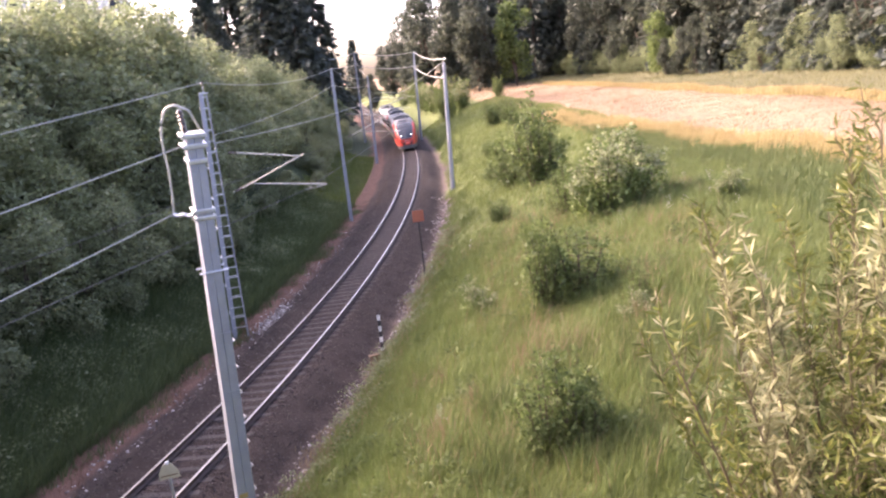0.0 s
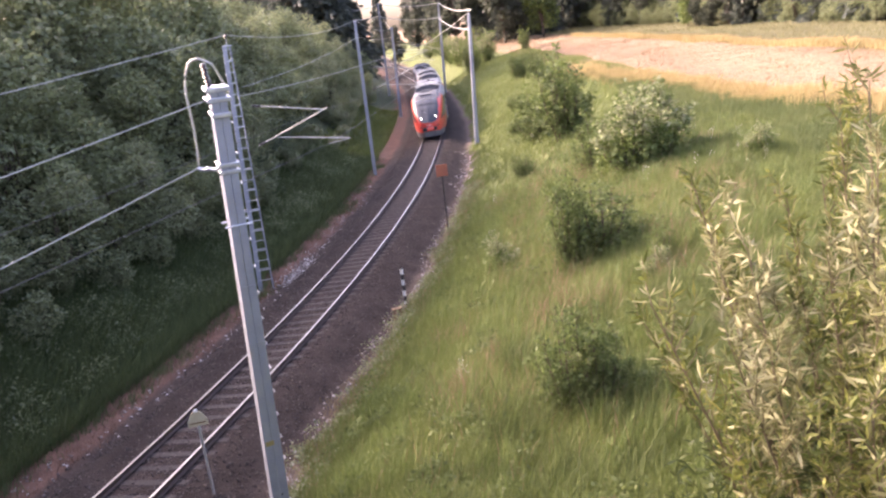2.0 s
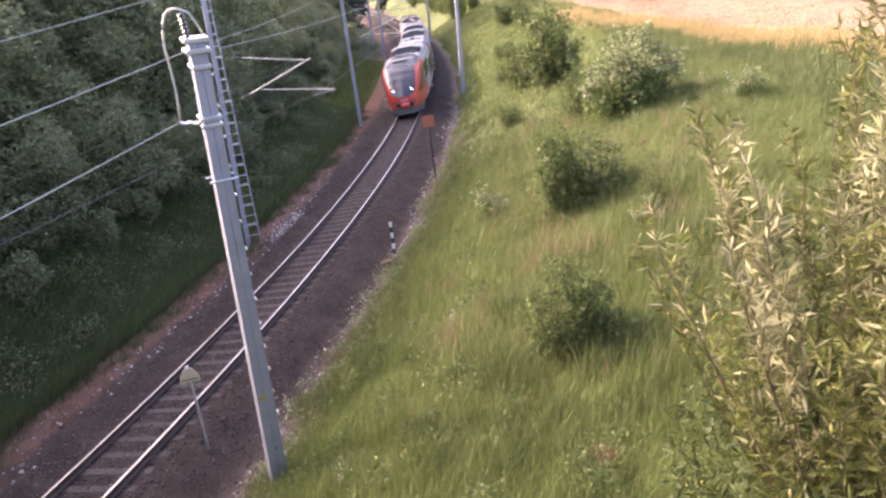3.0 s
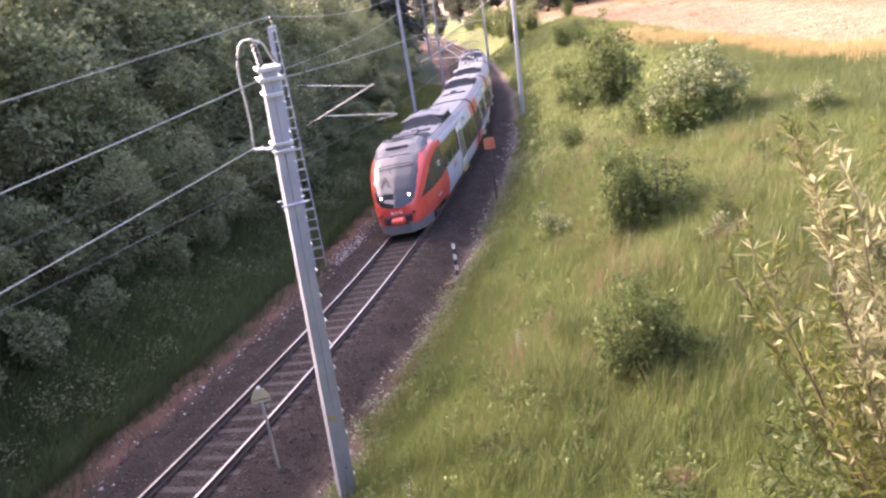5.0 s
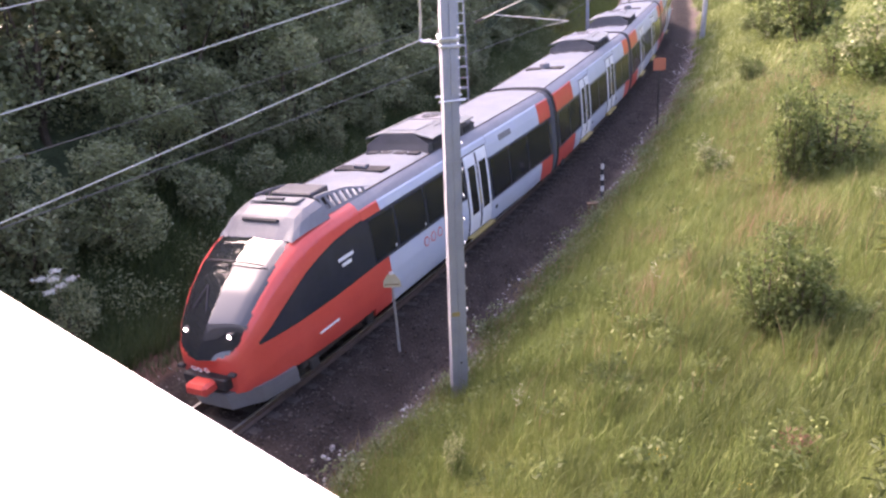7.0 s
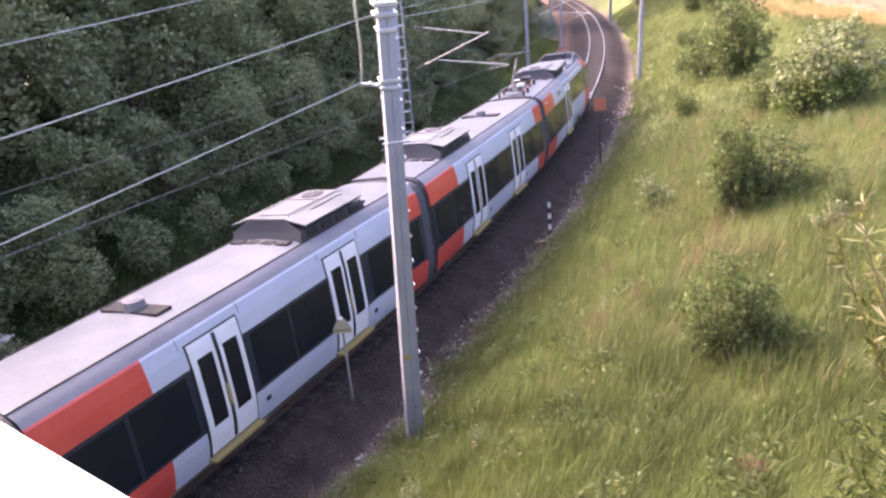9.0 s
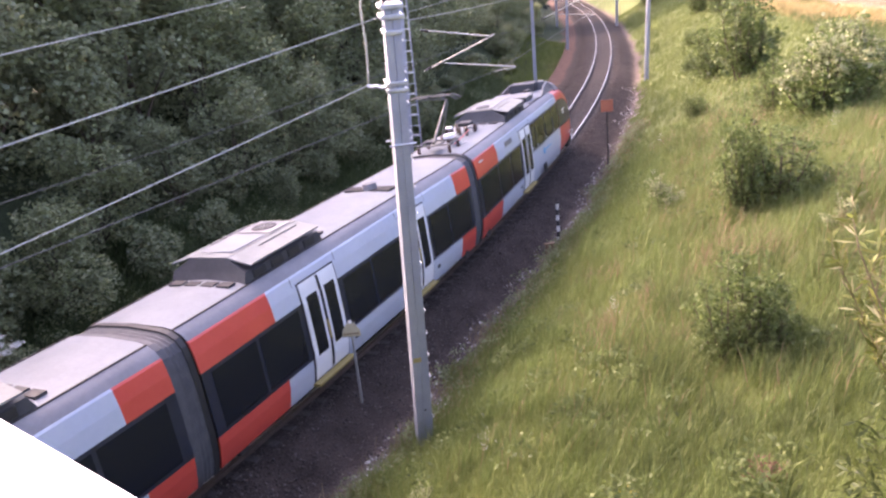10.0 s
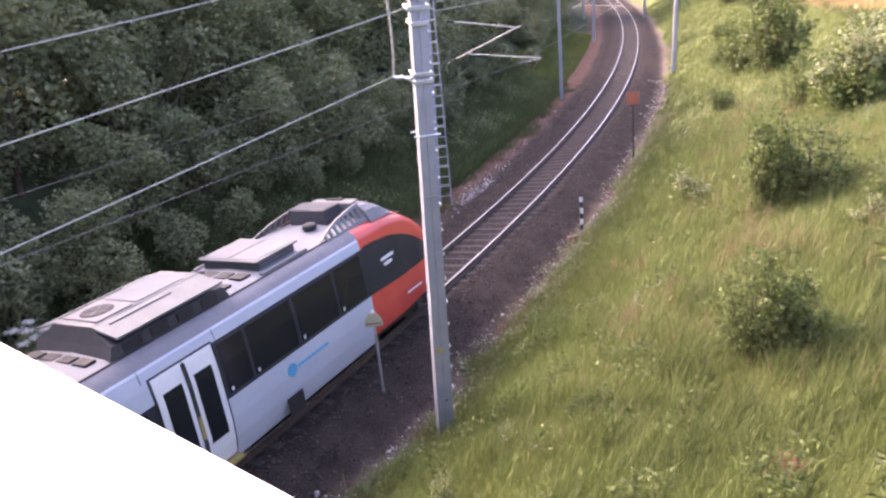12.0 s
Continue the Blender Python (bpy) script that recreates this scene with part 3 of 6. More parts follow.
for i in range(1, len(knots) - 2):
    p0, p1, p2, p3 = knots[i - 1:i + 3]
    for k in range(6):
        u = k / 6
        loop.append(0.5 * (2 * p1 + (p2 - p0) * u + (2 * p0 - 5 * p1 + 4 * p2 - p3) * u * u + (3 * p1 - p0 - 3 * p2 + p3) * u ** 3))
loop = [knots[0]] + loop + [knots[-1]]
part_cable = part("looping_cable", tb(loop, 0.022, 6), M["wire"], None, smooth=True)
tagged(part_cable, "pale looping jumper cable hanging from the mast top", "cable")
strong_a = m2.matrix_world @ Vector((0.12, 0, m2L - 1.9))
wire("feeder_wire", [strong_a, beside(53.3, -2.4, 7.3), (-7.91, 75, 6.9), beside(89, -3.0, 6.9)], 0.017, 0.12, None, "pale feeder wire crossing above the railway track")
wire("feeder_wire", [m2.matrix_world @ Vector((0.1, 0, m2L - 1.6)), Vector(MAST3[1]) - Vector((0, 0, 1.0)), beside(89, -3.7, 8.4)], 0.012, 0.25, None, "thin feeder wire running from mast to mast")
for dz, pts in ((0, ((-17.64, 112, 12.58), (-12.92, 118, 12.95), (-3.92, 113, 12.0), (0.31, 60.6, 9.95))), (1, ((-17.79, 112, 11.58), (-13.17, 118, 11.23), (-4.17, 113, 10.02), (0.14, 60.6, 8.53)))):
    wire("cross_span_wire", pts, 0.045, 0.45, None, "pale thick cross-span cable between masts")
wire("cross_span_wire", [(0.31, 60.6, 9.95), beside(78, 1.4, 8.2), beside(89, -0.2, 7.2)], 0.03, 0.1, None, "pale stay cable running down to the line")


# ---- signs and posts ----
def track_sign():
    p = Vector((-6.62, 14.6, 0))
    root = tagged(new("track_sign"), "weathered yellowish trapezoid sign on a thin grey post", "sign")
    root.matrix_world = pose(p.x, p.y, -0.42, 0, 0, 16) @ pose(0, 0, 0.28)
    part("post", tb([(0, 0, -0.5), (0, 0, 1.75)], 0.03, 8), M["galv"], root)
    bm = bmesh.new()
    pr = [(-0.21, 1.66), (0.21, 1.66), (0.20, 1.80), (0.09, 1.99), (-0.09, 1.99), (-0.20, 1.80)]
    f = [bm.verts.new((x, -0.045, z)) for x, z in pr]
    g = [bm.verts.new((x, -0.02, z)) for x, z in pr]
    bm.faces.new(f)
    bm.faces.new(g[::-1])
    for k in range(6):
        bm.faces.new((f[k], g[k], g[(k + 1) % 6], f[(k + 1) % 6]))
    board = part("sign_board", bm, M["sign_yellow"], root)
    part("sign_stripe", bx(-0.17, 0.17, -0.052, -0.046, 1.72, 1.75), M["wood"], board)
    part("sign_top", bx(-0.04, 0.04, -0.05, -0.015, 1.99, 2.05), M["post_white"], board)


def marker_post():
    p = Vector((-3.3, 26.6, 0))
    g0 = float(ground_z(p.x, p.y))
    root = tagged(new("marker_post"), "black and white banded marker post beside the railway track", "post")
    root.matrix_world = pose(p.x, p.y, g0)
    for k in range(7):
        part("band", tb([(0, 0, -0.1 + k * 0.21), (0, 0, 0.11 + k * 0.21)], 0.055, 10), M["black"] if k % 2 else M["post_white"], root)
    part("post_cap", tb([(0, 0, 1.37), (0, 0, 1.41)], [0.06, 0.03], 10), M["black"], root)


def orange_sign():
    p = Vector((-1.95, 36.2, 0))
    g0 = float(ground_z(p.x, p.y))
    root = tagged(new("speed_sign"), "faded orange square board on a dark post beside the track", "sign")
    root.matrix_world = pose(p.x, p.y, g0, 0, 0, 8)
    part("post", tb([(0, 0, -0.2), (0, 0, 3.1)], 0.04, 8), M["under"], root)
    part("sign_board", bx(-0.27, 0.27, -0.05, -0.03, 2.75, 3.3, bevel=0.008), M["sign_orange"], root)


def wooden_stakes():
    p = Vector((-3.42, 24.9, 0))
    g0 = float(ground_z(p.x, p.y))
    root = tagged(new("wooden_trestle"), "low brown wooden trestle among stones beside the track", "trestle")
    root.matrix_world = pose(p.x, p.y, g0, 0, 0, 25)
    for x, e in ((-0.09, -0.05), (0.09, 0.04)):
        part("leg", tb([(x + e, 0, -0.1), (x, 0, 0.42)], 0.045, 6), M["wood"], root)
    part("top_board", bx(-0.19, 0.19, -0.09, 0.09, 0.42, 0.47, bevel=0.01), M["wood"], root)


track_sign()
marker_post()
orange_sign()
wooden_stakes()
stump = part("marker_stone", bx(-0.16, 0.16, -0.14, 0.14, -0.2, 0.16, bevel=0.05), M["step_yellow"], None)
stump.matrix_world = pose(-4.85, 13.55, float(ground_z(-4.85, 13.55)), 6, 4, 20)
tagged(stump, "yellow painted marker stone at the foot of the mast", "stone")


# ---- bridge ----
def build_bridge():
    n, d = Vector((0.3907, 0.9205, 0)), Vector((-0.9205, 0.3907, 0))

    def slab(name, a0, a1, o0, o1, z0, z1, material, parent):
        bm = bmesh.new()
        vs = [d * a + n * o + Vector((0, 0, z)) for z in (z0, z1) for a, o in ((a0, o0), (a1, o0), (a1, o1), (a0, o1))]
        vs = [bm.verts.new(v) for v in vs]
        for f in ((3, 2, 1, 0), (4, 5, 6, 7), (0, 1, 5, 4), (1, 2, 6, 5), (2, 3, 7, 6), (3, 0, 4, 7)):
            bm.faces.new([vs[k] for k in f])
        return part(name, bm, material, parent)
    root = tagged(new("road_bridge"), "road bridge over the cutting with a white painted parapet", "bridge", kind="structure")
    slab("parapet", -8, 40, -0.16, 0.129, 8.05, 8.9, M["parapet"], root)
    slab("deck", -8, 40, -9.0, 0.16, 7.3, 8.04, M["concrete"], root)
    slab("far_parapet", -8, 40, -9.0, -8.7, 8.05, 8.9, M["parapet"], root)
    slab("abutment", -7.8, -0.5, -8.8, -0.4, -1, 7.28, M["concrete"], root)
    slab("abutment", 22, 39, -8.8, -0.4, -1, 7.28, M["concrete"], root)


build_bridge()


# ---- train ----
HALF = [(1.28, 0.36), (1.36, 0.62), (1.42, 0.90), (1.46, 1.30), (1.46, 1.85), (1.455, 2.5), (1.42, 2.92), (1.36, 3.22), (1.25, 3.39), (1.08, 3.49), (0.86, 3.545), (0.0, 3.59)]
Z_BAND = (1.75, 3.0)       # window band over the raised floor behind the cab
Z_LOW = (1.13, 2.57)        # and over the low floor between the doors


def skin_x(z):
    return float(np.interp(z, [p[1] for p in HALF], [p[0] for p in HALF]))


def strip(u0, u1, z0, z1, side, proud=0.0, thick=0.03, steps=5):
    """A curved panel of the side wall between two heights, along the car from u0 to u1 behind its front."""
    bm = bmesh.new()
    zs = sorted({z0, z1, *[p[1] for p in HALF if z0 < p[1] < z1]})
    rows = []
    for u in (u0, u1):
        out = [bm.verts.new((side * (skin_x(z) + proud), -u, z)) for z in zs]
        inn = [bm.verts.new((side * (skin_x(z) + proud - thick), -u, z)) for z in zs]
        rows.append((out, inn))
    (o0, i0), (o1, i1) = rows
    for k in range(len(zs) - 1):
        bm.faces.new((o0[k], o0[k + 1], o1[k + 1], o1[k]))
        bm.faces.new((i0[k], i1[k], i1[k + 1], i0[k + 1]))
        bm.faces.new((o0[k], i0[k], i0[k + 1], o0[k + 1]))
        bm.faces.new((o1[k], o1[k + 1], i1[k + 1], i1[k]))
    bm.faces.new((o0[0], o1[0], i1[0], i0[0]))
    bm.faces.new((o0[-1], i0[-1], i1[-1], o1[-1]))
    return bm


def roof_shell(u0, u1, j0, j1, mirror=True):
    bm = bmesh.new()
    pr = HALF[j0:j1 + 1]
    pts = pr + ([(-x, z) for x, z in pr[::-1] if x > 0] if mirror else [])
    a = [bm.verts.new((x, -u0, z)) for x, z in pts]
    b = [bm.verts.new((x, -u1, z)) for x, z in pts]
    for k in range(len(pts) - 1):
        bm.faces.new((a[k], a[k + 1], b[k + 1], b[k]))
    return bm


def roof_unit(root, u, length, half_w=1.06, h=0.58, name="air_conditioner"):
    """A roof unit: dark sloping housing under a light lid with a flat middle, two sloping wings, a hatch and a fan."""
    bm = bmesh.new()
    z = 3.48
    y0, y1 = -u + length / 2, -u - length / 2

    def ring(w, ya, yb, zz):
        return [bm.verts.new(v) for v in ((-w, ya, zz), (w, ya, zz), (w, yb, zz), (-w, yb, zz))]
    lo, mid, hi = ring(half_w * 0.97, y0 + 0.2, y1 - 0.2, z - 0.06), ring(half_w * 0.95, y0 + 0.06, y1 - 0.06, z + h * 0.45), ring(half_w * 0.5, y0 - 0.03, y1 + 0.03, z + h - 0.04)
    bm.faces.new(hi)
    for p, q in ((lo, mid), (mid, hi)):
        for k in range(4):
            bm.faces.new((p[k], p[(k + 1) % 4], q[(k + 1) % 4], q[k]))
    unit = part(name, bm, M["unit_body"], root, "dark roof unit under a light lid")
    slab = [(-half_w * 0.5, half_w * 0.5, z + h, z + h), (-half_w * 1.05, -half_w * 0.505, z + h - 0.16, z + h - 0.01), (half_w * 0.505, half_w * 1.05, z + h - 0.01, z + h - 0.16)]
    for xa, xb, za, zb in slab:
        bm = bmesh.new()
        vs = [bm.verts.new((x, y, zz - t)) for t in (0.0, 0.035) for x, y, zz in ((xa, y0 - 0.02, za), (xb, y0 - 0.02, zb), (xb, y1 + 0.02, zb), (xa, y1 + 0.02, za))]
        for f in ((0, 1, 2, 3), (7, 6, 5, 4), (0, 4, 5, 1), (1, 5, 6, 2), (2, 6, 7, 3), (3, 7, 4, 0)):
            bm.faces.new([vs[k] for k in f])
        part("lid", bm, M["unit_lid"], unit, "light grey metal lid")
    t = z + h
    part("hatch", bx(-half_w * 0.42, half_w * 0.42, y1 + length * 0.42, y0 - length * 0.12, t + 0.002, t + 0.022, bevel=0.008), M["roof"], unit)
    part("fan_frame", bx(-half_w * 0.45, half_w * 0.45, y1 + length * 0.07, y1 + length * 0.38, t + 0.002, t + 0.03, bevel=0.01), M["cove"], unit)
    part("fan", tube(bmesh.new(), [(0, y1 + length * 0.22, t + 0.03), (0, y1 + length * 0.22, t + 0.05)], [0.3, 0.27], 18), M["black"], unit)
    for k in range(3):
        a = k * math.pi / 3
        part("fan_guard", tb([(math.cos(a) * 0.29, y1 + length * 0.22 + math.sin(a) * 0.29, t + 0.055), (-math.cos(a) * 0.29, y1 + length * 0.22 - math.sin(a) * 0.29, t + 0.055)], 0.008, 4), M["cove"], unit)
    for sgn in (-1, 1):
        a, b = sgn * half_w * 0.66, sgn * half_w * 0.64
        zz = z + h - 0.045
        part("lid_groove", bx(min(a, b), max(a, b), y1 + length * 0.1, y0 - length * 0.35, zz, zz + 0.012), M["under"], unit)
        for k in range(4):
            y = y0 - length * (0.14 + 0.24 * k)
            xa, xb = sorted((sgn * half_w * 0.88, sgn * half_w * 0.985))
            part("side_grille", bx(xa, xb, y - length * 0.085, y + length * 0.085, z + 0.04, z + h * 0.42, bevel=0.02), M["black"], unit)
    for sgn, e in ((1, y0 + 0.36), (-1, y1 - 0.36)):
        for k in range(4):
            part("roof_vent", bx(-0.86 + k * 0.44, -0.52 + k * 0.44, e - 0.11, e + 0.11, 3.5, 3.602), M["black"], root)


def resistor_box(root, u):
    """A low brake resistor: louvred dark box under a framed mesh lid."""
    b = part("brake_resistor", bx(-0.78, 0.78, -u - 0.62, -u + 0.62, 3.5, 3.76, bevel=0.03), M["unit_body"], root, "dark louvred brake resistor with a framed lid")
    part("lid_frame", bx(-0.86, 0.86, -u - 0.68, -u + 0.68, 3.76, 3.8, bevel=0.015), M["unit_lid"], b)
    for x0, x1 in ((-0.76, -0.04), (0.04, 0.76)):
        part("mesh_panel", bx(x0, x1, -u - 0.58, -u + 0.58, 3.795, 3.812), M["cove"], b)
    for sgn in (-1, 1):
        for k in range(3):
            xa, xb = sorted((sgn * 0.77, sgn * 0.80))
            part("louvre", bx(xa, xb, -u - 0.56, -u + 0.56, 3.56 + k * 0.065, 3.59 + k * 0.065), M["cove"], b)
        part("side_rail", bx(min(sgn * 0.92, sgn * 1.02), max(sgn * 0.92, sgn * 1.02), -u - 0.75, -u + 0.75, 3.48, 3.58, bevel=0.02), M["cove"], root)
    for k in range(4):
        part("roof_vent", bx(-0.86 + k * 0.44, -0.52 + k * 0.44, -u - 1.16, -u - 0.86, 3.5, 3.602), M["black"], root)


def door(root, u0, u1, side):
    """A double-leaf plug door with two windows, rubber seals and a yellow step."""
    mid = (u0 + u1) / 2
    part("door_seal", strip(u0 - 0.05, u1 + 0.05, 0.52, 3.05, side, 0.012), M["black"], root)
    for a, b in ((u0, mid - 0.012), (mid + 0.012, u1)):
        leaf = part("door_leaf", strip(a, b, 0.56, 3.01, side, 0.03), M["white"], root, "white door leaf with a dark window")
        inset = 0.13
        part("door_window", strip(a + inset, b - inset, 1.15, 2.66, side, 0.036), M["window"], leaf)
        part("leaf_seal", strip(a + (0.0 if a > u0 + 0.1 else (b - a) - 0.035), a + (0.035 if a > u0 + 0.1 else (b - a)), 0.60, 2.98, side, 0.036), M["black"], leaf)
    part("door_step", bx(min(side * 1.30, side * 1.50), max(side * 1.30, side * 1.50), -u1 - 0.08, -u0 + 0.08, 0.44, 0.50), M["step_yellow"], root, "yellow door step")
    x = side * (skin_x(2.0) + 0.05)
    part("door_button", bx(min(x, x - side * 0.03), max(x, x - side * 0.03), -mid - 0.04, -mid + 0.04, 1.35, 1.85), M["step_yellow"], root)


def bogie(root, u, wheelbase=2.2):
    b = part("bogie", bx(-1.18, 1.18, -u - 1.5, -u + 1.5, 0.38, 0.62, bevel=0.05), M["under"], root, "dusty dark bogie")
    for yy in (-wheelbase / 2, wheelbase / 2):
        for x in (-0.75, 0.75):
            part("wheel", tb([(x - 0.065, -u + yy, 0.40), (x + 0.065, -u + yy, 0.40)], 0.39, 20), M["under"], b)
        for x in (-1.12, 1.12):
            part("axle_box", bx(x - 0.12, x + 0.12, -u + yy - 0.16, -u + yy + 0.16, 0.26, 0.54, bevel=0.03), M["under"], b)


def side_wall(root, side, L, u_start, reds, doors, wins, step_at=0.0):
    """Silver and red panels, the dark window band with its panes, doors. The band is high up to step_at and low behind it."""
    cuts = sorted({u_start, L, step_at, *[c for r in reds for c in r]})
    cuts = [c for c in cuts if u_start <= c <= L]
    for a, b in zip(cuts, cuts[1:]):
        if b - a < 0.02:
            continue
        red = any(r[0] <= (a + b) / 2 <= r[1] for r in reds)
        z0, z1 = Z_BAND if b <= step_at + 0.01 else Z_LOW
        m = M["red"] if red else M["silver"]
        part("lower_panel", strip(a, b, 0.40, z0, side, 0.0, 0.04), m, root, "red lower side panel" if red else "silver lower side panel")
        part("upper_panel", strip(a, b, z1, 3.26, side, 0.008, 0.04), m, root, "red upper side panel" if red else "silver upper side panel")
    for a, b, (z0, z1) in ((u_start, step_at, Z_BAND), (max(step_at, u_start), L, Z_LOW)):
        if b - a > 0.1:
            part("window_band", strip(a, b, z0, z1, side, -0.004, 0.03), M["band"], root, "dark navy window band")
    for a, b in wins:
        z0, z1 = Z_BAND if b < step_at else Z_LOW
        part("window", strip(a, b, z0 + 0.09, z1 - 0.09, side, 0.006, 0.02), M["window"], root, "dark tinted window pane")
        if b < step_at:
            x = side * (skin_x(z0 + 0.2) + 0.012)
            part("window_sticker", bx(min(x, x - side * 0.01), max(x, x - side * 0.01), -b + 0.05, -b + 0.11, z0 + 0.12, z0 + 0.2), M["post_white"], root)
    for a, b in doors:
        door(root, a, b, side)
        u = b + 0.42
        x = side * (skin_x(0.85) + 0.008)
        part("lock_cover", bx(min(x, x - side * 0.02), max(x, x - side * 0.02), -u - 0.07, -u + 0.07, 0.78, 0.94), M["black"], root)
        for c in (a - 0.16, b + 0.16):
            part("door_joint", strip(c - 0.008, c + 0.008, 3.02, 3.25, side, 0.012, 0.012), M["cove"], root)
    if step_at:
        a, b = doors[0]
        part("side_grille", strip(b + 1.0, b + 1.9, 2.86, 3.05, side, 0.014, 0.02), M["cove"], root, "grey side grille")


def car_common(root, L, u0):
    part("roof_cove", roof_shell(u0, L, 7, 9, False), M["cove"], root, smooth=True)
    ob = part("roof_cove", roof_shell(u0, L, 7, 9, False), M["cove"], root, smooth=True)
    ob.matrix_basis = Matrix.Diagonal((-1, 1, 1, 1))
    part("roof", roof_shell(u0, L, 9, 11), M["roof"], root, "light grey dusty train roof", smooth=True)
    part("underframe", bx(-1.25, 1.25, -L + 0.1, -u0 - 0.2, 0.40, 0.66), M["under"], root)
    part("floor_box", bx(-1.30, 1.30, -L + 0.05, -u0 - 0.3, 0.66, 1.2), M["under"], root)
    for sgn in (-1, 1):
        part("gutter", bx(sgn * 1.06 - 0.02, sgn * 1.06 + 0.02, -L, -u0, 3.49, 3.515), M["under"], root)
    for u in (u0 + 0.55, L - 2.1):
        part("roof_seam", bx(-0.8, 0.8, -u - 0.012, -u + 0.012, 3.5, 3.553), M["cove"], root)


def bellows(root, u):
    """Gangway between two cars: a smooth grey wrap, shallow folds and a black ring against the next car."""
    def ring(w0, w1, s0, s1, name, material, label):
        bm = bmesh.new()
        rows = []
        for uu, s in ((w0, s0), (w1, s1)):
            pts = [(x * s, 0.7 + (z - 0.7) * s) for x, z in HALF]
            pts = pts + [(-x, z) for x, z in pts[::-1] if x > 0]
            rows.append([bm.verts.new((x, -u - uu, z)) for x, z in pts])
        for i in range(len(rows[0]) - 1):
            bm.faces.new((rows[0][i], rows[0][i + 1], rows[1][i + 1], rows[1][i]))
        bm.faces.new(rows[0][::-1])
        bm.faces.new(rows[1])
        part(name, bm, material, root, label, smooth=False)
    ring(0.0, 0.16, 0.995, 0.99, "gangway_wrap", M["bellows"], "dark grey gangway wrap")
    for k in range(3):
        w = 0.16 + k * 0.1
        ring(w, w + 0.05, 0.985, 0.975, "gangway_bellow", M["bellows"], "dark grey rubber gangway bellow")
        ring(w + 0.05, w + 0.1, 0.975, 0.985, "gangway_bellow", M["bellows"], "dark grey rubber gangway bellow")
    ring(0.46, 0.585, 1.0, 1.0, "gangway_ring", M["black"], "black gangway ring")


NOSE = 4.1


def nose_w(u):
    return float(np.interp(u, [0, 0.12, 0.35, 0.8, 1.5, 2.6, 3.4, NOSE], [0.70, 0.87, 1.01, 1.17, 1.31, 1.42, 1.455, 1.46])) / 1.46


def nose_h(u):
    return float(np.interp(u, [0, 0.15, 0.45, 0.9, 1.4, 1.9, 2.4, 2.9, NOSE], [1.45, 1.72, 2.12, 2.60, 3.00, 3.28, 3.45, 3.54, 3.59]))


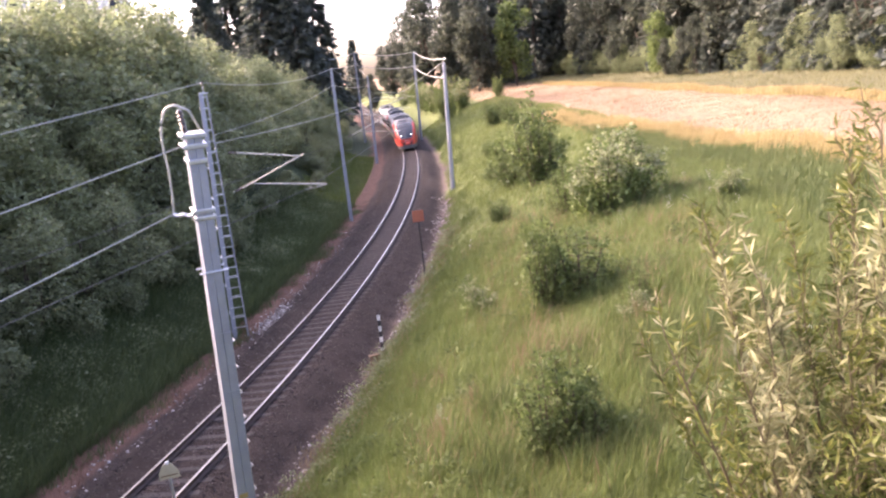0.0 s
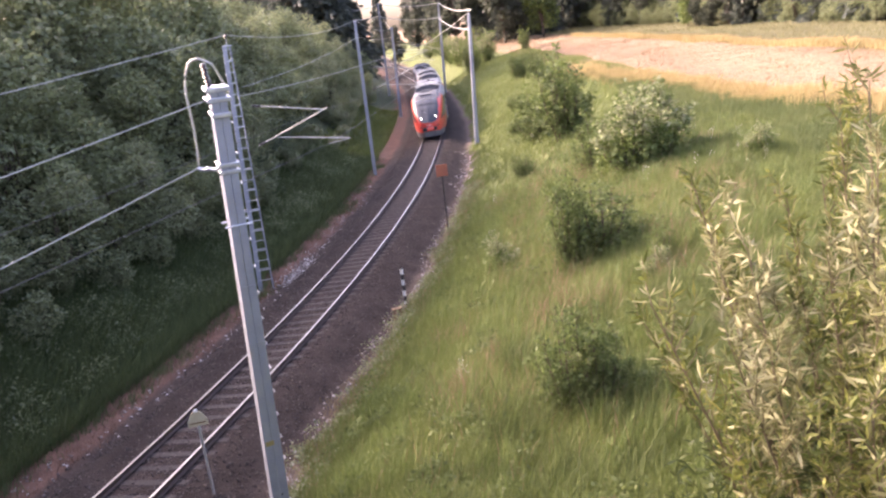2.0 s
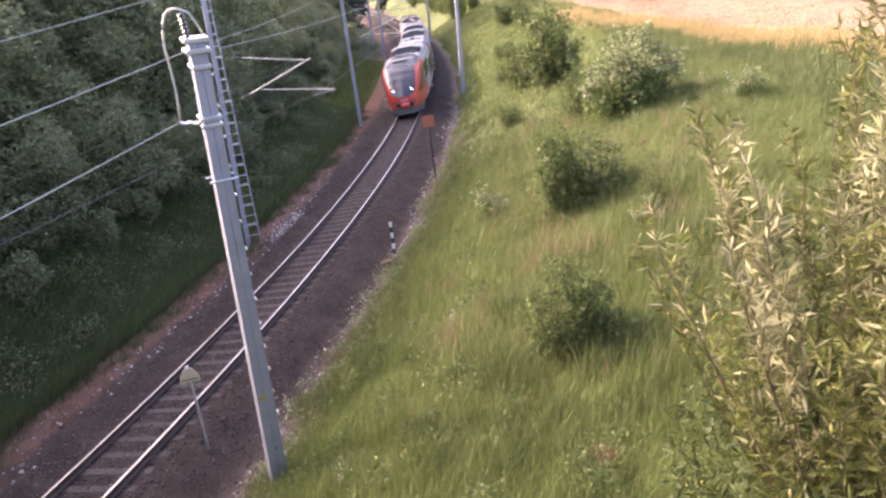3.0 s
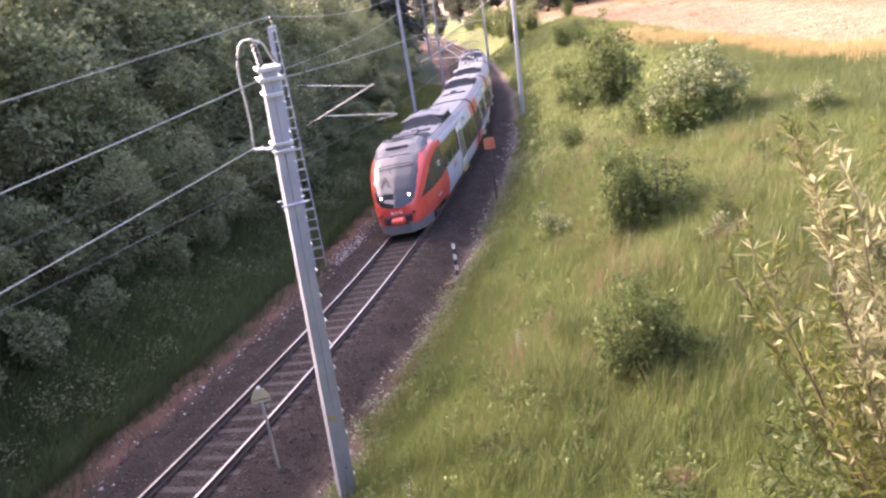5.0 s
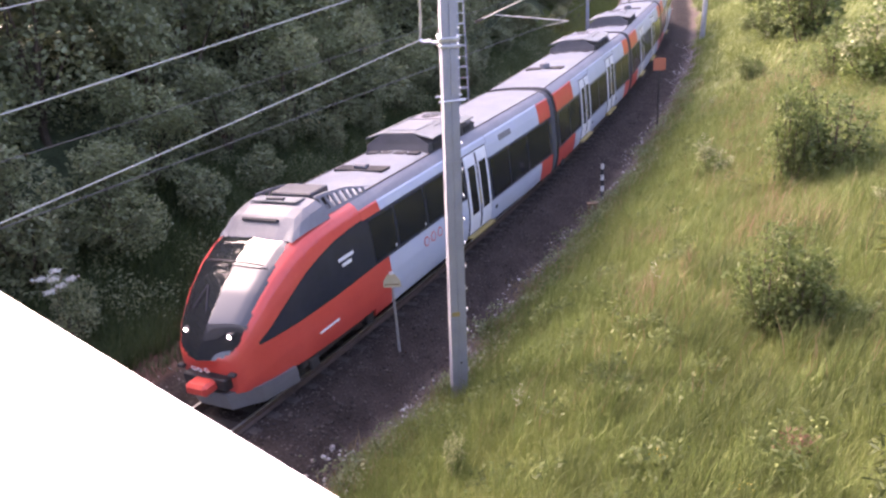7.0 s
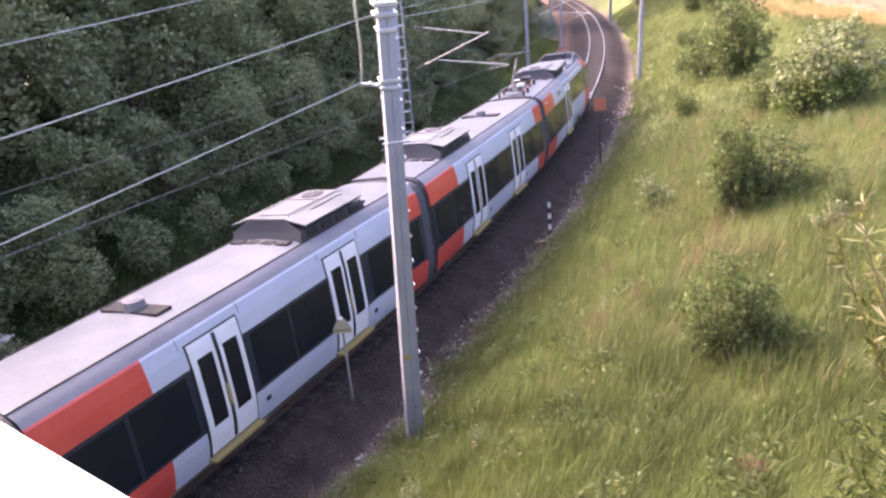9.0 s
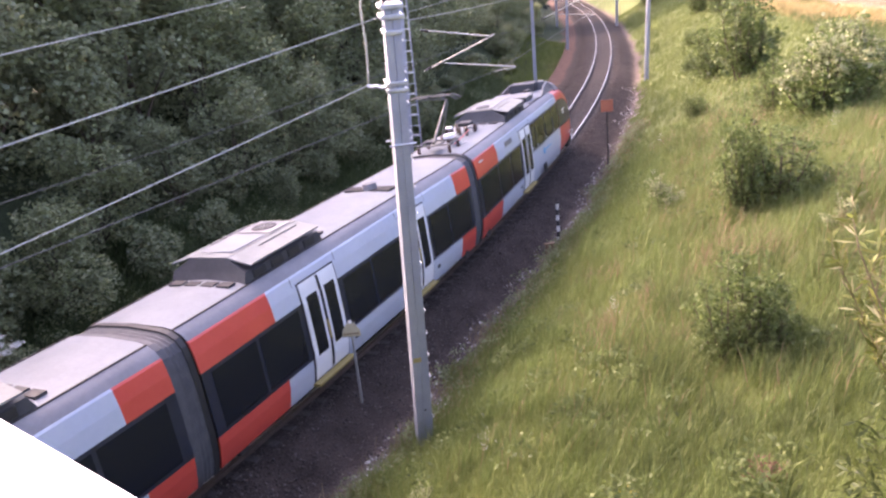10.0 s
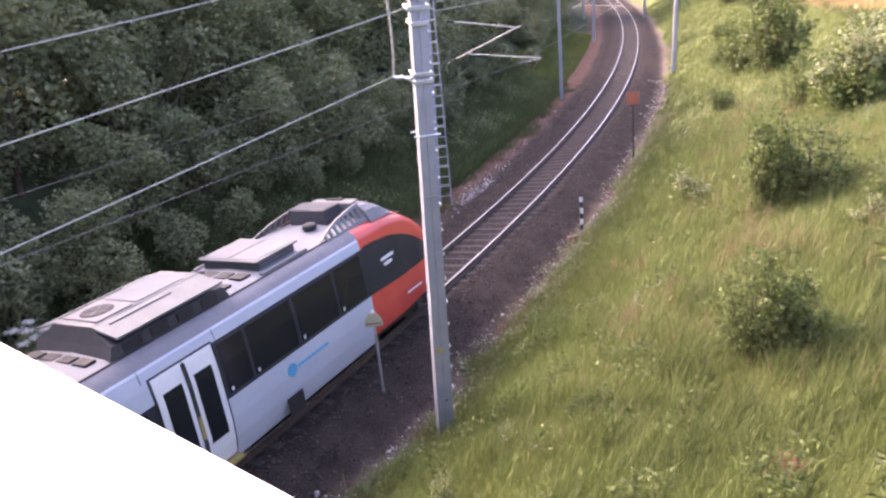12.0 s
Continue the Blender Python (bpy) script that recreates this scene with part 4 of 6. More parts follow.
def nose(root, tail):
    us = [0, 0.03, 0.07, 0.12] + [0.18 + 0.06 * k for k in range(48)] + [3.1 + 0.125 * k for k in range(9)]
    us[-1] = NOSE
    # the section, resampled, from sill to ridge
    sec = HALF[1:]
    arc = np.concatenate([[0], np.cumsum([math.hypot(b[0] - a[0], b[1] - a[1]) for a, b in zip(sec, sec[1:])])])
    q = np.linspace(0, arc[-1], 65)
    hx, hz = np.interp(q, arc, [p[0] for p in sec]), np.interp(q, arc, [p[1] for p in sec])
    pts = [(x, z) for x, z in zip(hx, hz)] + [(-x, z) for x, z in zip(hx[-2::-1], hz[-2::-1])]
    n = len(pts)

    def P(u, k):
        x, z = pts[k]
        w, h = nose_w(u), nose_h(u)
        zz = 0.62 + (z - 0.62) * (h - 0.62) / 2.97
        lean = 0.22 * max(0.0, 1 - u / 1.2) * (1 - abs(x) / 1.46)       # the front bulges forward in the middle
        return Vector((x * w, -u + lean, zz))

    def kind(u, k):
        a, b = P(u, k), pts[k]
        ax, z = abs(a.x), a.z
        top = (k > 33 and k < n - 34)
        half = float(np.interp(z, [1.42, 1.5, 1.65, 2.0, 2.8, 3.6], [0.25, 0.6, 0.8, 0.93, 1.03, 0.97]))
        if u <= 2.75 and z > 1.42 and ax < min(half, nose_w(u) * 1.46 - 0.10) and k > 22 and k < n - 23:
            return "windshield"
        if top and u > 2.75 and ax < 1.0:
            return "brow"
        return "shell"

    groups = {}
    for i in range(len(us) - 1):
        for k in range(n - 1):
            groups.setdefault(kind((us[i] + us[i + 1]) / 2, k if k < n // 2 else k + 1), []).append((i, k))
    spec = {"shell": ("nose_shell", M["red"], "glossy red train nose"), "windshield": ("windshield", M["windshield"], "large dark curved windscreen"),
            "brow": ("brow_panel", M["roof"], "grey roof brow above the windscreen")}
    for g, cells in groups.items():
        bm = bmesh.new()
        vs = {}

        def V(i, k):
            if (i, k) not in vs:
                vs[i, k] = bm.verts.new(P(us[i], k))
            return vs[i, k]
        for i, k in cells:
            bm.faces.new((V(i, k), V(i, k + 1), V(i + 1, k + 1), V(i + 1, k)))
        if g == "shell":
            bm.faces.new([V(0, k) for k in range(n)])
        part(spec[g][0], bm, spec[g][1], root, spec[g][2], smooth=True)
    # the wedge of dark glass beside the cab, with a thin seal round it
    for sgn in (-1, 1):
        for name, grow, out, m in (("cab_seal", 0.035, 0.004, M["black"]), ("cab_window", 0.0, 0.009, M["band"])):
            bm = bmesh.new()
            rows = []
            for u in np.linspace(0.55 - grow, NOSE + 0.01, 36):
                zb = 1.585 + 0.05 * u - grow
                zt = max(zb + 0.01, float(np.interp(u, [0.5, 0.8, 1.1, 1.5, 2.0, 2.5, 3.0, 3.6, NOSE], [1.60, 1.80, 2.02, 2.30, 2.58, 2.78, 2.91, 2.98, 3.0])) + grow)
                row = []
                for q in np.linspace(0, 1, 9):
                    z = zb + (zt - zb) * q
                    zp = 0.62 + (z - 0.62) * 2.97 / (nose_h(u) - 0.62)
                    x = skin_x(min(zp, 3.58)) * nose_w(u) + out
                    lean = 0.22 * max(0.0, 1 - u / 1.2) * (1 - skin_x(min(zp, 3.58)) / 1.46)
                    row.append(bm.verts.new((sgn * x, -u + lean, z)))
                rows.append(row)
            for a, b in zip(rows, rows[1:]):
                for k in range(8):
                    bm.faces.new((a[k], a[k + 1], b[k + 1], b[k]) if sgn < 0 else (a[k], b[k], b[k + 1], a[k + 1]))
            part(name, bm, m, root, "dark wedge-shaped cab side glazing" if name == "cab_window" else "", smooth=True)
    for sgn in (-1, 1):
        lamp = part("headlight", bx(sgn * 0.62 - 0.045, sgn * 0.62 + 0.045, -0.27, -0.17, 1.84, 1.91, bevel=0.02), M["lamp_on"], root, "small lit white headlight")
        part("lamp_rim", bx(sgn * 0.62 - 0.075, sgn * 0.62 + 0.075, -0.30, -0.19, 1.81, 1.94, bevel=0.02), M["black"], lamp)
    part("wiper", tb([(0.05, -0.24, 1.98), (0.42, -0.88, 2.64)], 0.018, 5), M["black"], root)
    part("wiper", tb([(0.42, -0.88, 2.66), (0.60, -0.51, 2.26)], 0.014, 5), M["black"], root)
    part("screen_seam", tb([(-0.8, -1.36, 3.02), (-0.4, -1.33, 3.06), (0.0, -1.32, 3.07), (0.4, -1.33, 3.06), (0.8, -1.36, 3.02)], 0.02, 5), M["black"], root)
    part("coupler_recess", bx(-0.6, 0.6, -0.12, 0.19, 0.74, 1.04, bevel=0.03), M["black"], root)
    part("coupler", bx(-0.34, 0.24, 0.12, 0.52, 0.74, 1.02, bevel=0.07), M["red"], root, "red coupler cover")
    part("snow_plough", plough(), M["cove"], root, "grey front skirt above the rails")
    for sgn in (-1, 1):
        part("tail_lamp", bx(sgn * 0.72 - 0.09, sgn * 0.72 + 0.09, 0.0, 0.12, 1.08, 1.16, bevel=0.02), M["black"], root)
    # plain logo bars on the front and the sides
    for k in range(3):
        part("logo_mark", ring_mark(0.065, 0.03), M["white"], root, "small white operator mark", m=pose(-0.2 + k * 0.18, 0.235 - 0.02 * abs(k - 1), 1.24, 78, 0, 0))
    for sgn in (-1, 1):
        for k in range(0 if tail else 3):
            part("side_mark", ring_mark(0.13, 0.03), M["red"], root, "red operator mark on the side", m=pose(sgn * 1.466, -6.6 - k * 0.36, 1.42, 90, 0, 90 * sgn))
        for k in range(2):
            part("cab_mark", bx(min(sgn * 1.452, sgn * 1.47), max(sgn * 1.452, sgn * 1.47), -3.5 + k * 0.1, -2.95 - k * 0.1, 2.42 - k * 0.16, 2.5 - k * 0.16), M["white"], root)
        part("cab_step_mark", bx(min(sgn * 1.45, sgn * 1.474), max(sgn * 1.45, sgn * 1.474), -2.6, -1.9, 1.12, 1.16), M["white"], root)


def ring_mark(r, w):
    bm = bmesh.new()
    a = [bm.verts.new((math.cos(t * math.tau / 12) * r, math.sin(t * math.tau / 12) * r * 1.1, 0.004)) for t in range(12)]
    b = [bm.verts.new((math.cos(t * math.tau / 12) * (r - w), math.sin(t * math.tau / 12) * (r - w) * 1.1, 0.004)) for t in range(12)]
    c = [bm.verts.new((v.co.x, v.co.y, -0.006)) for v in a]
    for k in range(12):
        bm.faces.new((a[k], a[(k + 1) % 12], b[(k + 1) % 12], b[k]))
        bm.faces.new((c[k], c[(k + 1) % 12], a[(k + 1) % 12], a[k]))
    return bm


def plough():
    bm = bmesh.new()
    pr = [(-1.26, -1.2), (-1.02, -0.35), (-0.5, 0.16), (0.5, 0.16), (1.02, -0.35), (1.26, -1.2)]
    lo = [bm.verts.new((x * 0.93, y - 0.1, 0.2)) for x, y in pr]
    hi = [bm.verts.new((x, y, 0.66)) for x, y in pr]
    for k in range(5):
        bm.faces.new((lo[k], lo[k + 1], hi[k + 1], hi[k]))
    bm.faces.new(lo[::-1])
    bm.faces.new(hi)
    return bm


def fairing(root):
    """Roof fairing above the cab: a rounded brow, and behind it two slotted wings that run down to the roof."""
    bm = bmesh.new()
    sec = [(2.05, 0.93, 3.27, 3.32), (2.25, 0.98, 3.33, 3.50), (2.5, 1.02, 3.37, 3.70), (2.8, 1.05, 3.39, 3.83), (3.25, 1.06, 3.40, 3.89)]
    rings = []
    for u, w, z0, z1 in sec:
        rings.append([bm.verts.new(v) for v in ((-w * 1.14, -u, z0), (-w * 1.0, -u, z0 + (z1 - z0) * 0.62), (-w * 0.84, -u, z1 - 0.05), (-w * 0.6, -u, z1), (w * 0.6, -u, z1),
                                                (w * 0.84, -u, z1 - 0.05), (w * 1.0, -u, z0 + (z1 - z0) * 0.62), (w * 1.14, -u, z0))])
    for r0, r1 in zip(rings, rings[1:]):
        for k in range(7):
            bm.faces.new((r0[k], r0[k + 1], r1[k + 1], r1[k]))
    bm.faces.new(rings[-1])
    f = part("roof_fairing", bm, M["fairing"], root, "grey rounded roof fairing above the cab", smooth=False)
    part("air_intake", bx(-0.5, 0.5, -0.075, 0.075, -0.03, 0.03, m=pose(0, -2.385, 3.625, 38, 0, 0)), M["black"], f, "black air intake slot")
    part("top_plate", bx(-0.66, 0.66, -3.2, -2.86, 3.875, 3.915, bevel=0.015), M["unit_lid"], f)
    part("horn", bx(-0.26, 0.26, -3.02, -2.92, 3.915, 3.96, bevel=0.015), M["black"], f)
    part("converter_box", bx(-0.74, 0.42, -3.95, -3.28, 3.5, 3.97, bevel=0.03), M["unit_body"], f, "dark equipment box behind the fairing")
    part("aerial_base", tube(bmesh.new(), [(0.2, -4.35, 3.63), (0.2, -4.35, 3.73), (0.2, -4.35, 3.76)], [0.17, 0.17, 0.1], 16), M["black"], f)
    for sgn in (-1, 1):
        def T(u, q):
            """A point of the wing: u behind the tip, q from foot to crest."""
            top = float(np.interp(u, [3.2, 3.6, 4.3, 5.1], [3.92, 3.90, 3.80, 3.55]))
            z = 3.46 + (top - 3.46) * q
            return Vector((sgn * (1.12 - 0.24 * (z - 3.46) / 0.45), -u, z))
        for name, q0, q1 in (("foot_rail", 0.0, 0.2), ("crest_rail", 0.84, 1.0)):
            bm = bmesh.new()
            us = np.linspace(3.24, 5.08, 10)
            rows = [[bm.verts.new(T(u, q) - Vector((sgn * d, 0, 0))) for q, d in ((q0, 0), (q1, 0), (q1, 0.05), (q0, 0.05))] for u in us]
            for r0, r1 in zip(rows, rows[1:]):
                for k in range(4):
                    bm.faces.new((r0[k], r0[(k + 1) % 4], r1[(k + 1) % 4], r1[k]))
            bm.faces.new(rows[0])
            bm.faces.new(rows[-1][::-1])
            part(name, bm, M["fairing"], f)
        for k in range(8):
            u = 3.32 + k * 0.21
            bm = bmesh.new()
            vs = [bm.verts.new(T(u + du, q) - Vector((sgn * d, 0, 0))) for d in (0.004, 0.046) for du, q in ((0, 0.18), (0.075, 0.18), (0.075, 0.86), (0, 0.86))]
            for g in ((0, 1, 2, 3), (7, 6, 5, 4), (0, 4, 5, 1), (1, 5, 6, 2), (2, 6, 7, 3), (3, 7, 4, 0)):
                bm.faces.new([vs[i] for i in g])
            part("rib", bm, M["fairing"], f)


def pantograph(root, u):
    """A raised single-arm collector on insulators, and the switchgear between it and the roof unit."""
    base = part("pantograph", bx(-0.16, 0.16, -u - 0.48, -u + 0.2, 3.81, 3.86, bevel=0.01), M["panto_grey"], root, "raised single-arm pantograph on dark insulators")
    for x in (-0.55, 0.55):
        for y in (-0.42, 0.42):
            part("insulator", insulator(bmesh.new(), (x, -u + y, 3.54), (0, 0, 1), 5, 0.08, 0.05), M["insul"], base)
        part("base_rail", tb([(x, -u - 0.5, 3.85), (x, -u + 0.5, 3.85)], 0.03, 6), M["panto_grey"], base)
    for y in (-0.42, 0.42):
        part("cross_bar", tb([(-0.55, -u + y, 3.84), (0.55, -u + y, 3.84)], 0.028, 6), M["panto_grey"], base)
    knee, head = Vector((0, -u + 1.35, 5.12)), Vector((0, -u + 0.05, 5.46))
    part("lower_arm", tb([(0, -u - 0.35, 3.9), knee], [0.055, 0.04], 8), M["panto_grey"], base)
    part("lower_rod", tb([(0.14, -u - 0.05, 3.88), knee + Vector((0.08, -0.1, -0.1))], 0.016, 6), M["panto_grey"], base)
    for sgn in (-1, 1):
        part("upper_arm", tb([knee + Vector((sgn * 0.05, 0, 0)), head + Vector((sgn * 0.34, 0, -0.05))], 0.02, 6), M["panto_grey"], base)
    for y in (-0.17, 0.17):
        part("collector_strip", tb([(-0.97, head.y + y, 5.32), (-0.7, head.y + y, 5.47), (0.7, head.y + y, 5.47), (0.97, head.y + y, 5.32)], 0.022, 6), M["panto_grey"], base)
    for x in (-0.5, 0.5):
        part("head_bar", tb([(x, head.y - 0.17, 5.44), (x, head.y + 0.17, 5.44)], 0.016, 6), M["panto_grey"], base)
    part("spring_box", bx(-0.32, -0.12, -u - 0.3, -u + 0.25, 3.83, 3.95, bevel=0.02), M["black"], base)
    box_ob = part("switch_box", bx(0.0, 0.3, -u + 0.5, -u + 0.95, 3.82, 3.97, bevel=0.02), M["white"], root, "white switch box on dark insulators")
    for y in (0.58, 0.86):
        part("insulator", insulator(bmesh.new(), (0.15, -u + y, 3.54), (0, 0, 1), 5, 0.075, 0.055), M["insul"], box_ob)
    can = part("arrester", tube(bmesh.new(), [(-0.15, -u + 1.55, 3.55), (-0.15, -u + 1.55, 3.62), (-0.15, -u + 1.55, 4.02)], [0.2, 0.17, 0.14], 14), M["insul"], root, "dark tapered arrester with a pale cap")
    part("cap", tube(bmesh.new(), [(-0.15, -u + 1.55, 4.02), (-0.15, -u + 1.55, 4.07)], [0.15, 0.11], 14), M["white"], can)
    for x, y, n in ((-0.3, 1.15, 5), (0.05, 1.2, 4), (0.28, 2.1, 7), (-0.05, 2.25, 6), (0.05, 2.6, 8), (0.36, 2.75, 6), (-0.3, 2.7, 7), (0.3, 3.05, 5)):
        part("roof_insulator", insulator(bmesh.new(), (x, -u + y, 3.55), (0, 0, 1), n, 0.085, 0.055), M["insul"], root)
    part("breaker", bx(-0.2, 0.28, -u + 2.45, -u + 2.9, 3.86, 4.0, bevel=0.04), M["black"], root, "black main circuit breaker")
    for xa, xb in ((0.42, 0.34), (-0.42, -0.3)):
        part("roof_cable", tb([(xa, -u + 0.4, 3.66), (xa * 0.9, -u + 1.3, 3.70), (xb, -u + 2.2, 3.78)], 0.018, 6), M["red"], root, "red roof cable")
    part("earth_strap", tb([(0.5, -u + 0.5, 3.8), (0.56, -u + 0.75, 3.6), (0.66, -u + 1.0, 3.58)], 0.016, 6), M["galv"], root)
    part("round_vent", tube(bmesh.new(), [(-0.1, -u + 3.55, 3.56), (-0.1, -u + 3.55, 3.64), (-0.1, -u + 3.55, 3.66)], [0.15, 0.17, 0.12], 16), M["cove"], root)


def end_car(tail):
    """Car with a cab. Its origin is the tip of the nose; it runs back along -y."""
    L = 15.7
    root = tagged(new("train_end_car"), "red and silver electric railcar end car with a raised pantograph" if tail else "red and silver electric railcar front car with lit headlights",
                  "train car", "cars of the train")
    for side in (-1, 1):
        side_wall(root, side, L, NOSE, [(NOSE, 4.15 if tail else 4.85), (13.42 if tail else 14.65, L)], [(9.1, 10.5)],
                  [(4.3, 5.3), (5.42, 6.75), (6.87, 8.2), (8.3, 8.95), (10.75, 12.0), (12.1, 13.5), (13.6, L - 0.25)], 9.8)
    car_common(root, L, NOSE)
    nose(root, tail)
    fairing(root)
    roof_unit(root, 9.4, 2.5)
    if tail:
        resistor_box(root, 6.25)
        pantograph(root, 15.1)
        for sgn in (-1, 1):
            x0, x1 = sorted((sgn * 1.46, sgn * 1.474))
            part("side_logo", tb([(x0, -7.25, 1.40), (x1, -7.25, 1.40)], 0.15, 14), M["logo_blue"], root, "round blue side sticker")
            part("side_logo_bar", bx(x0, x1, -7.05, -6.0, 1.38, 1.44), M["logo_blue"], root)
            part("paint_scuff", bx(x0 * 0.965, x1 * 0.962, -15.3, -14.9, 3.03, 3.09), M["post_white"], root)
            part("side_hatch", bx(x0, x1, -7.6, -7.1, 0.42, 0.85), M["black"], root)
    else:
        part("roof_vent", bx(-0.75, 0.75, -6.5, -6.1, 3.54, 3.615), M["under"], root)
        part("roof_horn", bx(-0.2, 0.2, -6.4, -6.2, 3.61, 3.73, bevel=0.03), M["cove"], root)
    bogie(root, 2.9)
    bogie(root, L + 0.25)
    if not tail:
        bellows(root, L)
    return root, L


def middle_car(unit_u, gang, door_u):
    L = 12.42
    root = tagged(new("train_middle_car"), "silver railcar middle car with red ends and two doors", "train car", "cars of the train")
    for side in (-1, 1):
        side_wall(root, side, L, 0.0, [(0.0, 2.24), (L - 1.08, L)], [(3.2, 4.55), (door_u, door_u + 1.35)], [(0.25, 1.55), (1.65, 3.0), (4.8, 6.05), (6.15, 7.6), (9.45, 10.6), (10.7, L - 0.25)])
    car_common(root, L, 0.0)
    roof_unit(root, unit_u, 2.5)
    other = L - unit_u
    part("roof_vent", bx(-0.75, 0.75, -other - 0.2, -other + 0.2, 3.54, 3.615), M["under"], root)
    part("roof_horn", tube(bmesh.new(), [(0, -other, 3.59), (0, -other, 3.79), (0, -other, 3.84)], [0.22, 0.2, 0.1], 12), M["cove"], root)
    for u in (0.02, L - 0.03):
        bm = bmesh.new()
        pts = [(x * 0.985, z) for x, z in HALF] + [(-x * 0.985, z) for x, z in HALF[::-1] if x > 0]
        bm.faces.new([bm.verts.new((x, -u, z)) for x, z in pts])
        bm.faces.new([bm.verts.new((x, -u - 0.01, z)) for x, z in pts][::-1])
        part("end_wall", bm, M["under"], root)
    if gang:
        bellows(root, L)
        bogie(root, L + 0.25)
    return root, L


M["logo_blue"] = mat("logo_blue", [(0.05, 0.30, 0.52), (0.08, 0.38, 0.60)], 3, 0.4)
car_a, LA = end_car(False)
car_b, LB = middle_car(8.9, True, 7.65)
car_c, LC = middle_car(3.52, True, 7.85)
car_d, LD = end_car(True)
GAP = 0.6
for car in (car_a, car_b, car_c, car_d):
    car.scale = (1.0, 1.0, 0.945)
# distances of the four fronts behind the tip of the train; the last car runs backwards, its tip behind
OFFS = [0.0, LA + GAP, LA + LB + 2 * GAP, LA + LB + LC + 3 * GAP]


def car_pose(s_front, length):
    """The pose of a car whose front end is s_front along the track, turned to travel towards smaller s."""
    a, _ = along(s_front)
    b, _ = along(s_front + length)
    d = a - b
    yaw = math.degrees(math.atan2(-d.x, d.y))
    tilt = math.degrees(math.asin(BANK / 1.507))
    return Matrix.Translation(a + Vector((0, 0, BANK / 2))) @ pose(0, 0, 0, 0, 0, yaw) @ pose(0, 0, 0, 0, tilt, 0)


# the tip of the train along the track, by the second
TIP = [(0, 95.0), (0.5, 86.6), (1, 78.8), (1.5, 71.6), (2, 65.1), (2.5, 58.7), (3.4, 48.3), (4.3, 38.8), (4.5, 36.5), (5, 31.3), (5.5, 26.2), (6, 21.25), (6.5, 16.35), (7, 11.45),
       (7.5, 6.65), (8.5, -3.1), (9.5, -12.85), (10, -17.85), (10.5, -22.82), (11, -27.7), (11.5, -32.55), (12, -37.6)]


def motions():
    for car, off, L in ((car_a, OFFS[0], LA), (car_b, OFFS[1], LB), (car_c, OFFS[2], LC)):
        walk(car, [(t, car_pose(s + off, L)) for t, s in TIP])
    walk(car_d, [(t, car_pose(s + OFFS[3], LD) @ pose(0, -LD, 0) @ pose(0, 0, 0, 0, 0, 180)) for t, s in TIP])
    walk(willow, [(t, willow_pose @ pose(0, 0, 0, 0.3 * a, a, 0)) for t, a in SWAY])


# ---- trees and bushes ----
def crown_points(rng, n, lobes):
    """Points thick near the skins of several lobes (x, y, z, rx, ry, rz)."""
    lob = np.array(lobes, float)
    w = (lob[:, 3] * lob[:, 4] * lob[:, 5]) ** 0.667
    k = rng.choice(len(lob), n, p=w / w.sum())
    d = rng.normal(size=(n, 3))
    d /= np.linalg.norm(d, axis=1)[:, None]
    r = rng.uniform(0.5, 1.0, n) ** 0.3
    # twig-sized clusters break the skin up
    r = r * (1 + 0.26 * np.sin(d[:, 0] * 9 + k) * np.cos(d[:, 2] * 11 + 2 * k))
    return lob[k, :3] + d * lob[k, 3:] * r[:, None]


def limbs(bm, rng, targets, base, r0):
    for tgt in targets:
        b = Vector(base) + Vector((rng.uniform(-0.15, 0.15), rng.uniform(-0.15, 0.15), 0))
        t = Vector(tgt)
        mid = b.lerp(t, 0.5) + Vector((rng.uniform(-0.2, 0.2), rng.uniform(-0.2, 0.2), 0.25))
        tube(bm, [b, mid, t], [r0, r0 * 0.6, r0 * 0.2], 6)


def broad_plant(name, label, category, group, seed, h, w, n_leaf, leaf, aspect, material, trunk_r, n_lobes, low=0.15, droop=0.3):
    """A shrub or broadleaf tree: stems with limbs and a crown of many leaves in lobes."""
    rng = np.random.default_rng(seed)
    root = tagged(new(name), label, category, group)
    lobes = []
    for k in range(n_lobes):
        z = h * (low + (1 - low) * (k + 0.5) / n_lobes)
        fill = math.sin(math.pi * min(1, 0.18 + 0.72 * (k + 0.5) / n_lobes))
        for j in range(2 if k < n_lobes * 0.75 else 1):
            a = rng.uniform(0, math.tau)
            rad = w * 0.5 * fill * rng.uniform(0.2, 0.78)
            s = w * rng.uniform(0.13, 0.28) * (0.6 + 0.4 * fill)
            lobes.append((math.cos(a) * rad, math.sin(a) * rad, z, s, s, s * rng.uniform(0.7, 1.1)))
    lobes.append((0, 0, h * 0.9, w * 0.14, w * 0.14, h * 0.12))
    bm = bmesh.new()
    tube(bm, [(0, 0, -0.3), (0.05, 0.02, h * 0.35), (0, 0.05, h * 0.8)], [trunk_r, trunk_r * 0.75, trunk_r * 0.2], 8)
    limbs(bm, rng, [l[:3] for l in lobes], (0, 0, h * 0.12), trunk_r * 0.5)
    part("trunk", bm, M["bark"], root)
    V, F = leaves(crown_points(rng, n_leaf, lobes), leaf, aspect, rng, droop, None, 0.45)
    V[:, 2] = np.maximum(V[:, 2], 0.02)
    tri_ob("crown", V, F, M[material], root)
    return root


